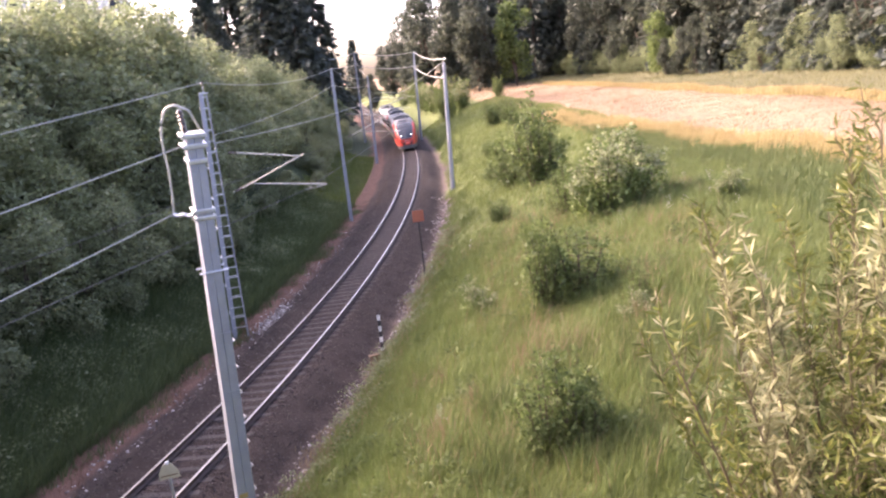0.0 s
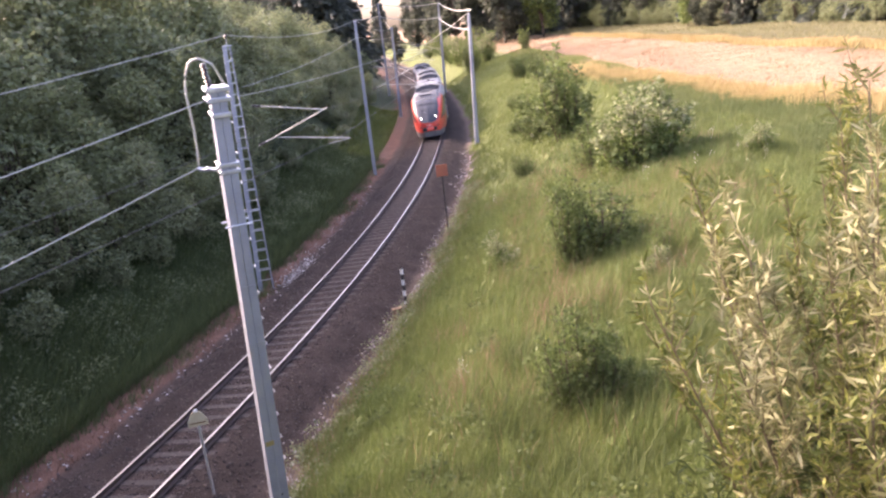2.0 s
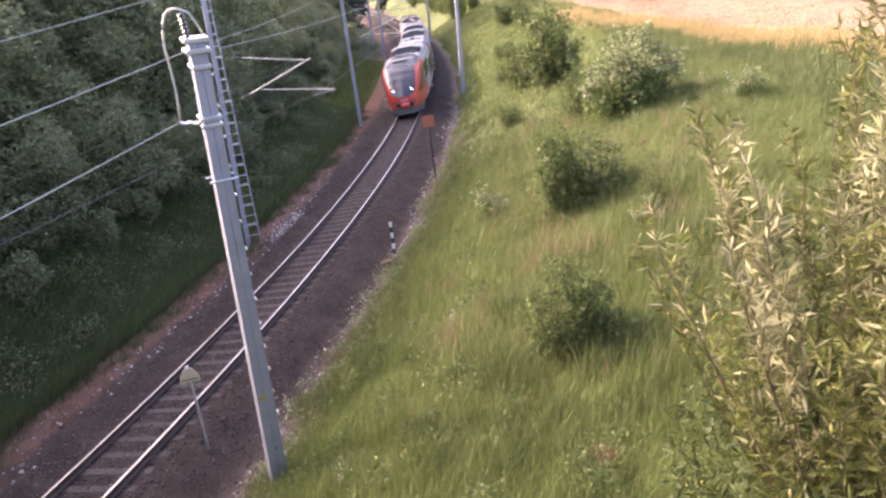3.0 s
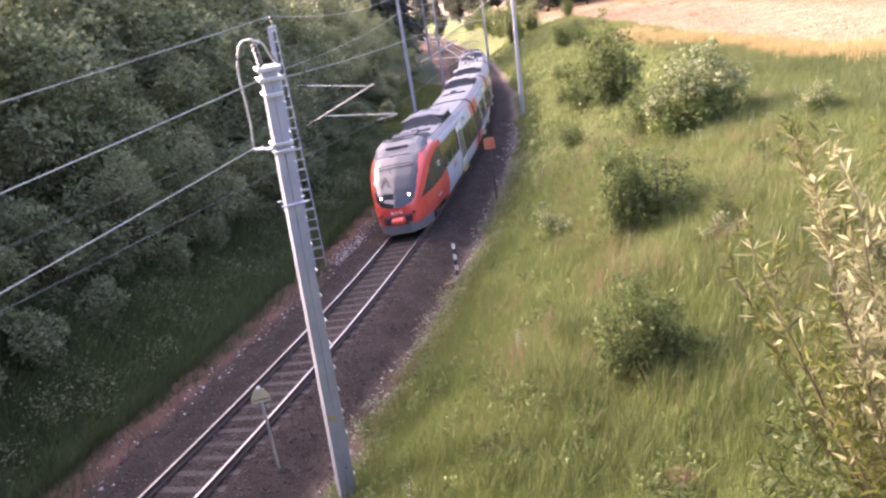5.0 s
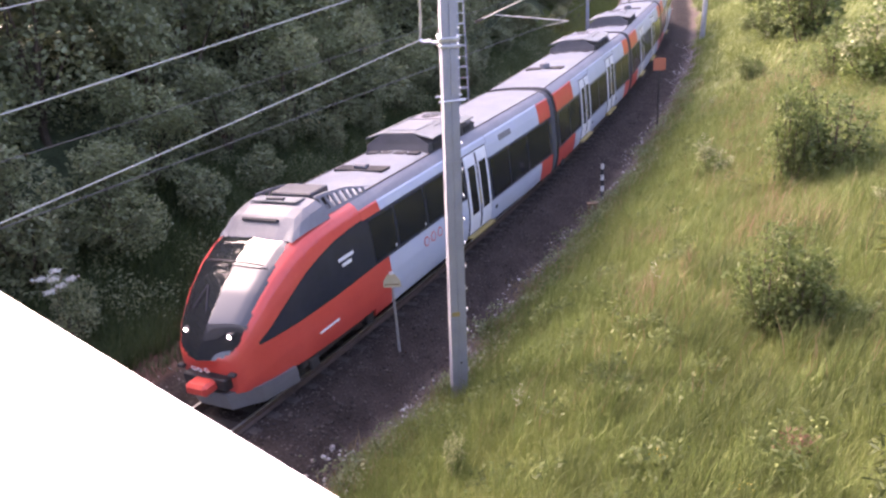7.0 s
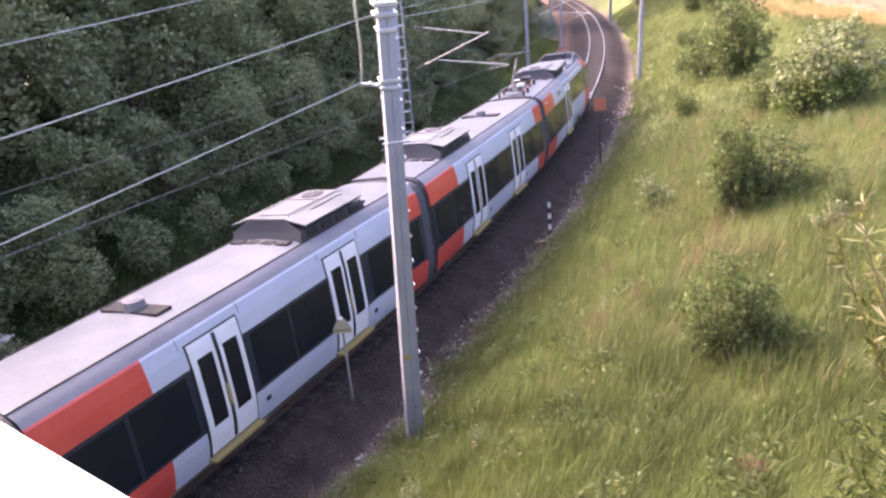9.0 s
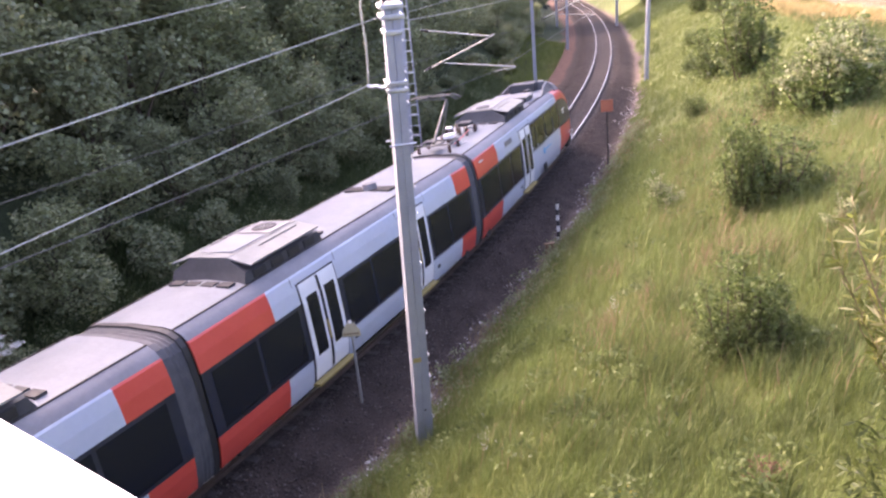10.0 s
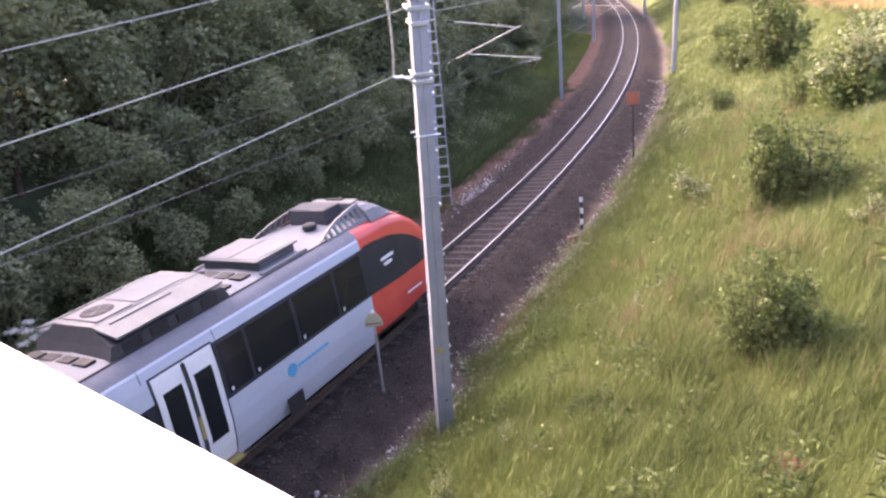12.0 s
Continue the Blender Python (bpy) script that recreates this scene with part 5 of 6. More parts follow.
def conifer(label, seed, h, w, n, size, group):
    rng = np.random.default_rng(seed)
    root = tagged(new("spruce_tree"), label, "tree", group)
    bm = tube(bmesh.new(), [(0, 0, -0.5), (0, 0, h * 0.6), (0, 0, h)], [h * 0.014, h * 0.008, 0.02], 8)
    C, U = [], []
    tiers = int(h / 0.75)
    for k in range(tiers):
        z = h * (0.06 + 0.93 * k / tiers)
        rad = w * 0.5 * (1 - k / tiers) ** 0.85 * rng.uniform(0.8, 1.12) + 0.15
        nb = max(4, int(9 * (1 - k / tiers)) + 3)
        for j in range(nb):
            a = rng.uniform(0, math.tau)
            m = max(3, int(n / (tiers * nb)))
            u = rng.uniform(0.12, 1, m) ** 0.7
            pr = rad * rng.uniform(0.75, 1.1)
            C.append(np.stack([np.cos(a) * u * pr + rng.normal(0, 0.12, m), np.sin(a) * u * pr + rng.normal(0, 0.12, m), z - 0.28 * u * pr + rng.normal(0, 0.14, m)], 1))
            U.append(np.tile([math.cos(a), math.sin(a), -0.55], (m, 1)))
            if k % 3 == 0 and j < 4:
                tube(bm, [(0, 0, z), (math.cos(a) * pr, math.sin(a) * pr, z - 0.28 * pr)], [0.05, 0.015], 4)
    part("trunk", bm, M["bark"], root)
    C, U = np.concatenate(C), np.concatenate(U)
    V, F = leaves(C, size, 0.42, rng, 0.2, U)
    tri_ob("crown", V, F, M["needle"], root)
    return root


def put_at(proto, x, y, s, rz, dz=-0.1, sz=None, used=set()):
    z = float(ground_z(x, y)) + dz
    m = pose(x, y, z, 0, 0, rz) @ Matrix.Diagonal((s, s, sz or s, 1))
    if proto.name not in used:
        used.add(proto.name)
        proto.matrix_basis = m
        return proto
    c = copy_thing(proto, pose(x, y, z, 0, 0, rz))
    c.scale = (s, s, sz or s)
    return c


rnd = random.Random(7)
# the thicket on the bank
hedge = [broad_plant("thicket_shrub", "dense dark green deciduous shrub on the railway bank", "shrub", "thicket on the bank", 11 + k, 5.6, 5.2, 9500, 0.175, 0.6,
                     ("leaf_dark", "leaf_mid", "leaf_dark", "leaf_mid")[k], 0.12, 7, 0.06) for k in range(4)]
for lat0, step, s0 in ((-8.9, 3.1, 0.72), (-11.4, 3.4, 1.08), (-14.6, 4.0, 1.3), (-18.5, 4.8, 1.45)):
    y = 3.0 if lat0 > -12 else 8.0
    while y < 104:
        yy = y + rnd.uniform(-0.8, 0.8)
        push = 1.6 if (44 < yy < 66 and lat0 > -9) else 0.0
        p = beside(yy, lat0 + rnd.uniform(-0.8, 0.8) - push)
        s = s0 * rnd.uniform(0.82, 1.2) * (0.8 if yy > 62 else (1.18 if lat0 < -12 else 1.0))
        if not (push and lat0 > -9):
            put_at(hedge[rnd.randrange(4)], p.x, p.y, s, rnd.uniform(0, 360), -0.15)
        y += step * (1.0 if y < 55 else 1.5)
# low growth at the foot of the bank
low_shrub = broad_plant("low_shrub", "low dark green undergrowth shrub at the foot of the bank", "shrub", "undergrowth on the bank", 31, 1.6, 2.2, 2600, 0.13, 0.5, "leaf_dark", 0.04, 4, 0.05)
y = 4.0
while y < 70:
    p = beside(y, -8.3 + rnd.uniform(-0.7, 0.7))
    put_at(low_shrub, p.x, p.y, rnd.uniform(0.7, 1.25), rnd.uniform(0, 360), -0.05)
    y += rnd.uniform(2.0, 3.6)

def stemmy_bush(name, label, category, group, seed, h, w, n_stem, shoots, per, leaf, aspect, material, tip_material=None, skirt=0):
    """A bush of upright leaders: each arches outward, carries short shoots and leaves along them; paler leaves near the tips."""
    rng = np.random.default_rng(seed)
    root = tagged(new(name), label, category, group)
    bm = bmesh.new()
    C, U, T = [], [], []
    for k in range(n_stem):
        a = k * 2.4 + rng.uniform(-0.5, 0.5)
        out = w * 0.5 * math.sqrt((k + 0.5) / n_stem) * rng.uniform(0.7, 1.1)
        hh = h * (1.05 - 0.5 * (out / (w * 0.5)) ** 1.3) * rng.uniform(0.68, 1.08)
        b = Vector((math.cos(a) * 0.06 * w, math.sin(a) * 0.06 * w, -0.1))
        t = Vector((math.cos(a) * out, math.sin(a) * out, hh))
        m = b.lerp(t, 0.5) + Vector((math.cos(a), math.sin(a), 0)) * out * 0.12
        r0 = 0.006 * h + 0.006
        tube(bm, [b, m, t], [r0, r0 * 0.65, r0 * 0.2], 5)
        for j in range(shoots):
            u = 0.12 + 0.88 * ((j + rng.uniform(0, 1)) / shoots)
            p = b.lerp(m, u * 2) if u < 0.5 else m.lerp(t, u * 2 - 1)
            q = rng.uniform(0, math.tau)
            reach = (0.10 + 0.13 * w * (1 - 0.75 * u)) * rng.uniform(0.6, 1.3)
            d = Vector((math.cos(q), math.sin(q), rng.uniform(0.2, 0.9)))
            e = p + d * reach
            if j % 2 == 0:
                tube(bm, [p, e], [r0 * 0.3, r0 * 0.12], 3, False)
            f = rng.uniform(0.15, 1.1, per)[:, None]
            C.append(np.array(p)[None] * (1 - f) + np.array(e)[None] * f + rng.normal(0, leaf * 0.35, (per, 3)))
            U.append(np.array(d)[None] * 0.8 + rng.normal(0, 0.75, (per, 3)))
            T.append(np.full(per, u))
    if skirt:
        q = rng.uniform(0, math.tau, skirt)
        rr = w * 0.46 * np.sqrt(rng.uniform(0, 1, skirt))
        C.append(np.stack([np.cos(q) * rr, np.sin(q) * rr, h * 0.42 * rng.uniform(0.05, 1, skirt)], 1))
        U.append(rng.normal(0, 0.8, (skirt, 3)))
        T.append(np.zeros(skirt))
    part("trunk", bm, M["bark"], root)
    C, U, T = np.concatenate(C), np.concatenate(U), np.concatenate(T)
    C[:, 2] = np.maximum(C[:, 2], 0.03)
    pale = (T > 0.55) & (rng.uniform(0, 1, len(T)) < 0.55) if tip_material else np.zeros(len(T), bool)
    V, F = leaves(C[~pale], leaf, aspect, rng, 0.0, U[~pale])
    tri_ob("crown", V, F, M[material], root)
    if pale.any():
        V, F = leaves(C[pale], leaf * 1.1, aspect, rng, 0.0, U[pale])
        tri_ob("shoot_leaves", V, F, M[tip_material], root)
    return root


# young trees and bushes on the grass slope: place, height, width
bush = [stemmy_bush("slope_bush", "young leafy green bush growing on the grass slope", "bush", "bushes on the slope", 51 + k, 3.0, 2.2, (13, 11, 10)[k], 20, 10, (0.14, 0.155, 0.13)[k], 0.5,
                    ("leaf_bush", "leaf_fresh", "leaf_bush")[k], ("leaf_fresh", "leaf_pale", "leaf_fresh")[k], 600) for k in range(3)]
for k, x, y, h, w in ((0, 4.6, 43.0, 5.3, 4.0), (0, 3.4, 46.3, 3.5, 3.0), (1, 5.6, 29.0, 3.5, 3.0), (1, 6.8, 29.8, 3.4, 3.0), (0, 4.6, 31.3, 2.6, 2.0), (0, 2.15, 20.3, 3.2, 1.6), (2, 3.2, 20.7, 2.3, 2.3),
                      (2, 1.2, 12.2, 2.45, 1.45), (0, 1.7, 12.2, 1.9, 1.2), (1, 0.36, 23.3, 1.4, 1.3), (0, 1.94, 37.4, 1.5, 1.4), (2, 4.2, 18.3, 1.4, 0.9), (0, 4.85, 84.2, 3.2, 3.0), (0, 6.3, 80, 2.6, 2.4),
                      (0, 8.4, 125, 3.8, 2.4), (0, 2.7, 53.2, 1.2, 1.7), (2, 3.2, 66, 1.6, 2.0), (2, 7.2, 95, 2.2, 2.4), (1, 3.9, 17.2, 1.0, 0.9), (1, -3.45, 9.1, 1.15, 0.5), (1, 9.5, 26.5, 1.5, 1.3)):
    b = bush[k]
    put_at(b, x, y, w / 2.2, rnd.uniform(0, 360), -0.08, h / 3.0)

# far trees
spruces = [conifer("tall dark green spruce tree", 71 + k, 22, 9.0, 6500, 0.85, "far conifers") for k in range(2)]
broads = [broad_plant("broadleaf_tree", "tall broadleaf tree at the edge of the wood", "tree", "woodland trees", 81 + k, 17, 9.5, 5200, 0.62, 0.6, "far_leaf", 0.28, 8, 0.12) for k in range(3)]
lit = broad_plant("birch_tree", "light green birch tree in front of the dark wood", "tree", "woodland trees", 91, 13, 6.5, 4200, 0.5, 0.6, "leaf_fresh", 0.16, 7, 0.12)


def wood(x, y, s=1.0, conif=0.5):
    if rnd.random() < conif:
        put_at(spruces[rnd.randrange(2)], x, y, s * rnd.uniform(0.85, 1.25), rnd.uniform(0, 360), -0.2)
    else:
        put_at(broads[rnd.randrange(3)], x, y, s * rnd.uniform(0.85, 1.3), rnd.uniform(0, 360), -0.2)


EDGE = [(8, 262), (20, 225), (31, 190), (38, 150), (42, 115), (45, 84), (52, 62), (58, 42), (64, 22), (70, 0), (76, -30)]
for (xa, ya), (xb, yb) in zip(EDGE, EDGE[1:]):
    n = max(2, int(math.hypot(xb - xa, yb - ya) / 5.5))
    for k in range(n):
        u = k / n
        x, y = xa + (xb - xa) * u, ya + (yb - ya) * u
        d = Vector((yb - ya, -(xb - xa), 0)).normalized() * -1
        for row, (off, s) in enumerate(((1.5, 1.1), (7, 1.35), (14, 1.55))):
            wood(x + d.x * off + rnd.uniform(-1.5, 1.5), y + d.y * off + rnd.uniform(-1.5, 1.5), s, 0.35 if row else 0.25)
# the leafy fringe of the wood
for (xa, ya), (xb, yb) in zip(EDGE[1:], EDGE[2:]):
    n = int(math.hypot(xb - xa, yb - ya) / 4.2)
    for k in range(n):
        u = (k + rnd.uniform(0.1, 0.9)) / n
        put_at(hedge[rnd.randrange(4)], xa + (xb - xa) * u - 1.0, ya + (yb - ya) * u, rnd.uniform(0.6, 1.25), rnd.uniform(0, 360), -0.3)
put_at(lit, 14.5, 158, 1.25, 20)
put_at(lit, 33.5, 124, 0.75, 140)
for k, (x, y, sc) in enumerate(((35.6, 119, 0.42), (37.4, 117, 0.5), (39.6, 116, 0.46), (34.0, 121, 0.34))):
    put_at(broads[k % 3], x, y, sc, 70 * k, -0.2)
put_at(spruces[0], 38.4, 114, 0.4, 33)
# right of the gap, and the far end of the line
for x, y, s, c in ((2, 168, 1.1, 0), (-3, 180, 1.2, 0), (7, 160, 1.0, 0), (10, 178, 1.25, 1), (15, 185, 1.3, 1), (4, 190, 1.35, 0), (-8, 205, 1.0, 0), (18, 205, 1.5, 1), (9, 205, 1.5, 1), (23, 196, 1.4, 1),
                   (-20, 111, 1.05, 1), (-22.5, 116, 1.25, 1), (-18.5, 119, 1.1, 1), (-26, 122, 1.3, 1), (-24.5, 112, 1.1, 1), (-29, 100, 0.9, 1), (-31, 118, 1.2, 1), (-30, 158, 0.85, 1), (-33, 165, 0.8, 1),
                   (-26, 175, 0.6, 0), (-36, 180, 0.9, 0), (-31, 200, 0.7, 0), (-25, 210, 0.6, 0), (-20, 215, 0.55, 0), (-40, 140, 1.0, 1), (-15, 230, 0.7, 0)):
    wood(x, y, s, c)
for k in range(46):
    a = -0.62 + k * 0.03
    wood(math.sin(a) * 330 - 20, math.cos(a) * 330 + rnd.uniform(-20, 20), 0.95, 0.6)
# low trees where the line leaves to the left
for k in range(16):
    p = beside(118 + k * 5, 7 + rnd.uniform(0, 4))
    put_at(bush[k % 3], p.x, p.y, rnd.uniform(1.3, 2.2), rnd.uniform(0, 360))
for k in range(14):
    p = beside(106 + k * 5, -9 - rnd.uniform(0, 5))
    put_at(hedge[k % 4], p.x, p.y, rnd.uniform(0.7, 1.1), rnd.uniform(0, 360))


# the willow beside the bridge, close to the camera
def build_willow():
    """Arching stems from one stool, with upright shoots along them; narrow leaves point up the shoots, the outer ones silvery."""
    rng = np.random.default_rng(5)
    root = tagged(new("willow_shrub"), "tall willow shrub with narrow silvery yellow-green leaves beside the bridge", "shrub")
    bm = bmesh.new()
    C, U, S = [], [], []
    for k in range(64):
        a = k * 2.4 + rng.uniform(-0.4, 0.4)
        rad = 1.75 * math.sqrt((k + 0.5) / 64) * rng.uniform(0.75, 1.1)
        tip_h = rng.uniform(4.1, 5.6) - 0.55 * rad + 0.2 * math.cos(a) * rad
        b = Vector((math.cos(a) * 0.25 * rng.uniform(0.2, 1), math.sin(a) * 0.25 * rng.uniform(0.2, 1), 0))
        t = Vector((math.cos(a) * rad, math.sin(a) * rad, tip_h))
        mid = b.lerp(t, 0.5) + Vector((math.cos(a), math.sin(a), 0)) * rad * 0.1 + Vector((0, 0, 0.25))
        tube(bm, [b, b.lerp(mid, 0.5) + Vector((0, 0, 0.06)), mid, t], [0.024, 0.019, 0.012, 0.004], 5)
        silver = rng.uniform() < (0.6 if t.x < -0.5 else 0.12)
        for j in range(26):
            u = 0.22 + 0.78 * (j + rng.uniform(0, 1)) / 26
            p = b.lerp(mid, u * 2) if u < 0.5 else mid.lerp(t, u * 2 - 1)
            q = rng.uniform(0, math.tau)
            d = Vector((math.cos(q) * 0.45, math.sin(q) * 0.45, 1.0)).normalized()
            ln = rng.uniform(0.25, 0.62) * (1.1 - 0.4 * u)
            e = p + d * ln
            tube(bm, [p, p.lerp(e, 0.5) + Vector((math.cos(q), math.sin(q), 0)) * 0.04, e], [0.006, 0.004, 0.002], 3, False)
            m = 22
            f = rng.uniform(0.05, 1.0, m)[:, None]
            C.append(np.array(p)[None] * (1 - f) + np.array(e)[None] * f)
            U.append(np.array(d)[None] * 0.75 + rng.normal(0, 0.5, (m, 3)))
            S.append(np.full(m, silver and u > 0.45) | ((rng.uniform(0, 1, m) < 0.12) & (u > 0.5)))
    # the leafy lower part, its shade put in as darker leaf colour
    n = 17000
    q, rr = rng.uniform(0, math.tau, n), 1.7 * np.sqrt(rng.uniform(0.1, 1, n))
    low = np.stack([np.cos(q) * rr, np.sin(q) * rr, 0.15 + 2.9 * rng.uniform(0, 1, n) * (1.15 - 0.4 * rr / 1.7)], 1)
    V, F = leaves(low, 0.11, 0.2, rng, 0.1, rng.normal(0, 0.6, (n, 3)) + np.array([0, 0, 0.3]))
    tri_ob("shaded_low_foliage", V, F, M["leaf_shaded"], root)
    part("stem", bm, M["willow_bark"], root)
    C, U, S = np.concatenate(C), np.concatenate(U), np.concatenate(S)
    V, F = leaves(C[~S], 0.11, 0.17, rng, 0.1, U[~S])
    tri_ob("foliage", V, F, M["leaf_willow"], root)
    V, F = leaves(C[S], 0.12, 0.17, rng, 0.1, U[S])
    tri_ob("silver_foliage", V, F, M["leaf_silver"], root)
    return root


willow = build_willow()
WX, WY = 2.9, 4.75
willow_pose = pose(WX, WY, float(ground_z(WX, WY)) - 0.1)
willow.matrix_basis = willow_pose
SWAY = [(0, 1.2), (0.5, 1.2), (1, -0.6), (1.5, -2.2), (2, -1.5), (2.5, -1.8), (3.4, 1.5), (4.3, 4.2), (4.7, 3.0), (5, 0.6), (5.5, -1.2), (6, -3.2), (6.5, -3.0), (7, -0.5), (7.7, 1.5), (8.5, 0.0),
        (9.5, 1.0), (10, -1.0), (10.5, -2.5), (11, -1.0), (12, 1.0)]

# elder in flower at the foot of the bridge
elder = broad_plant("elder_bush", "dark green elder bush with flat white flower heads", "bush", "", 61, 3.6, 3.0, 3800, 0.14, 0.5, "leaf_dark", 0.07, 5, 0.1)
put_at(elder, -15.1, 13.2, 0.58, 0)
rng = np.random.default_rng(62)
for c in ((0, 0, 0), (0.28, -0.1, -0.1), (-0.25, -0.15, 0.05), (0.05, -0.25, -0.22), (0.4, 0.15, -0.02), (-0.1, 0.2, 0.12)):
    at0 = (Vector((-14.7, 12.85, 1.92)) + Vector(c) - elder.location) / 0.58
    V, F = leaves(np.array(at0) + rng.normal(0, 1, (240, 3)) * np.array([0.13, 0.13, 0.035]), 0.05, 0.9, rng, -0.6)
    tagged(tri_ob("flower_head", V, F, M["blossom"], elder), kind="stuff")


# ---- grass ----
def blades(name, n, sample, h0, h1, w, material, seed, bend=0.35, label="", wind=(0.25, 0.1)):
    rng = np.random.default_rng(seed)
    x, y = sample(rng, n)
    z = ground_z(x, y)
    n = len(x)
    patch = 0.72 + 0.35 * (0.5 + 0.5 * lumps(x * 0.55, y * 0.55))
    h = rng.uniform(h0, h1, n) * patch
    a = rng.uniform(0, math.tau, n)
    side = np.stack([np.cos(a), np.sin(a), np.zeros(n)], 1)
    lean = np.stack([rng.normal(wind[0], bend, n), rng.normal(wind[1], bend, n), np.zeros(n)], 1) * h[:, None]
    p = np.stack([x, y, z - 0.03], 1)
    ww = (w * rng.uniform(0.6, 1.4, n))[:, None]
    top = p + lean + np.array([0, 0, 1]) * h[:, None]
    mid = p + lean * 0.38 + np.array([0, 0, 1]) * (h * 0.58)[:, None]
    V = np.stack([p - side * ww * 0.5, p + side * ww * 0.5, mid + side * ww * 0.42, top, mid - side * ww * 0.42], 1).reshape(-1, 3)
    i = np.arange(n)[:, None] * 5
    F = np.concatenate([i + np.array([[0, 1, 2]]), i + np.array([[0, 2, 4]]), i + np.array([[4, 2, 3]])], 0)
    ob = tri_ob(name, V, F, M[material])
    tagged(ob, label, "grass", kind="stuff")


def band(y0, y1, l0, l1, power=1.0):
    def f(rng, n):
        y = y0 + (y1 - y0) * rng.uniform(0, 1, n) ** power
        l = rng.uniform(l0, l1, n)
        l = l + 0.5 * lumps(y * 0.8, y * 0.3) * (l < l0 + 1.2)
        return track_x(y) + l * np.sqrt(1 + track_slope(y) ** 2), y
    return f


def field_area(rng, n):
    y = rng.uniform(26, 175, n)
    near, far = field_edges(y)
    return near + (far - near) * rng.uniform(0, 1, n), y


def shoulder(rng, n):
    """The level grass between the slope and the field."""
    y = 9 + 61 * rng.uniform(0, 1, n) ** 1.2
    near = np.minimum(field_edges(y)[0], 26.0)
    x0 = track_x(y) + 14.0 * np.sqrt(1 + track_slope(y) ** 2)
    return x0 + np.maximum(near - x0, 0.3) * rng.uniform(0, 1, n), y


def field_rim(rng, n):
    y = rng.uniform(27, 78, n)
    return field_edges(y)[0] + rng.normal(0.2, 0.55, n), y


def far_rim(rng, n):
    y = rng.uniform(40, 150, n)
    return field_edges(y)[1] + rng.normal(0, 0.4, n), y


def far_meadow(rng, n):
    y = rng.uniform(34, 200, n)
    return field_edges(y)[1] + rng.uniform(0, 30, n), y


blades("slope_grass", 210000, band(5, 34, 3.3, 17, 1.3), 0.16, 0.5, 0.013, "grass", 101, 0.42, "long green grass on the slope of the cutting")
blades("shoulder_grass", 80000, shoulder, 0.18, 0.5, 0.022, "grass_deep", 110, 0.4, "green grass between the slope and the field")
blades("far_slope_grass", 70000, band(30, 125, 3.4, 17), 0.2, 0.5, 0.03, "grass", 102, 0.3, "green grass on the far slope of the cutting")
blades("seed_stalks", 1500, band(10, 40, 6.0, 15, 1.3), 0.5, 0.95, 0.013, "grass_dry", 103, 0.25, "tall pale grass stalks gone to seed")
blades("field_grass", 60000, field_area, 0.06, 0.2, 0.03, "grass_dry", 104, 0.5, "dry golden grass on the field")
blades("meadow_grass", 40000, far_meadow, 0.2, 0.45, 0.05, "meadow", 106, 0.4, "olive green meadow grass beyond the field")
blades("far_bank_grass", 26000, band(34, 95, -9.0, -4.3), 0.2, 0.5, 0.03, "grass", 108, 0.35, "green grass on the far bank beside the track")
blades("bank_grass", 110000, band(4, 60, -9.6, -4.2, 1.2), 0.3, 0.95, 0.022, "grass_dark", 105, 0.35, "dark green grass at the foot of the bank")


# tufts, weeds and flowers that break up the slope
def clumps(name, n_clump, per, sample, h0, h1, w, material, seed, spread, label, bend=0.35):
    rng = np.random.default_rng(seed)
    cx0, cy0 = sample(rng, n_clump)

    def pick(r, n):
        k = r.integers(0, len(cx0), n)
        return cx0[k] + r.normal(0, spread, n), cy0[k] + r.normal(0, spread, n)
    blades(name, n_clump * per, pick, h0, h1, w, material, seed + 1, bend, label)


clumps("grass_tufts", 420, 46, band(5, 36, 4.6, 16, 1.3), 0.35, 0.85, 0.016, "leaf_fresh", 301, 0.16, "tall fresh green grass tufts on the slope")
clumps("near_tufts", 300, 60, band(5, 16, 8, 17, 1.0), 0.35, 0.95, 0.014, "grass_deep", 307, 0.2, "long deep green grass near the bridge")
clumps("field_edge_grass", 520, 40, field_rim, 0.35, 0.8, 0.03, "grass_gold", 309, 0.35, "golden dry grass along the edge of the field", 0.3)
clumps("field_edge_grass", 420, 40, far_rim, 0.3, 0.7, 0.05, "grass_gold", 321, 0.5, "golden dry grass along the far edge of the field", 0.3)
clumps("verge_tufts", 420, 34, band(5, 60, -4.9, -3.7, 1.2), 0.12, 0.45, 0.016, "grass_dark", 323, 0.22, "dark green tufts over the edge of the dirt strip")
clumps("verge_stubble", 260, 30, band(5, 60, -4.4, -3.2, 1.2), 0.05, 0.2, 0.014, "dry_red", 325, 0.25, "short reddish brown dry growth on the dirt strip")
clumps("brown_tufts", 420, 28, band(7, 45, 3.1, 4.2, 1.3), 0.12, 0.4, 0.014, "dry_stem", 305, 0.2, "short brown dry grass along the edge of the ballast")
clumps("pale_tufts", 80, 30, band(13, 36, 5.5, 15, 1.2), 0.4, 0.9, 0.014, "grass_dry", 303, 0.2, "pale dry grass tufts on the slope")


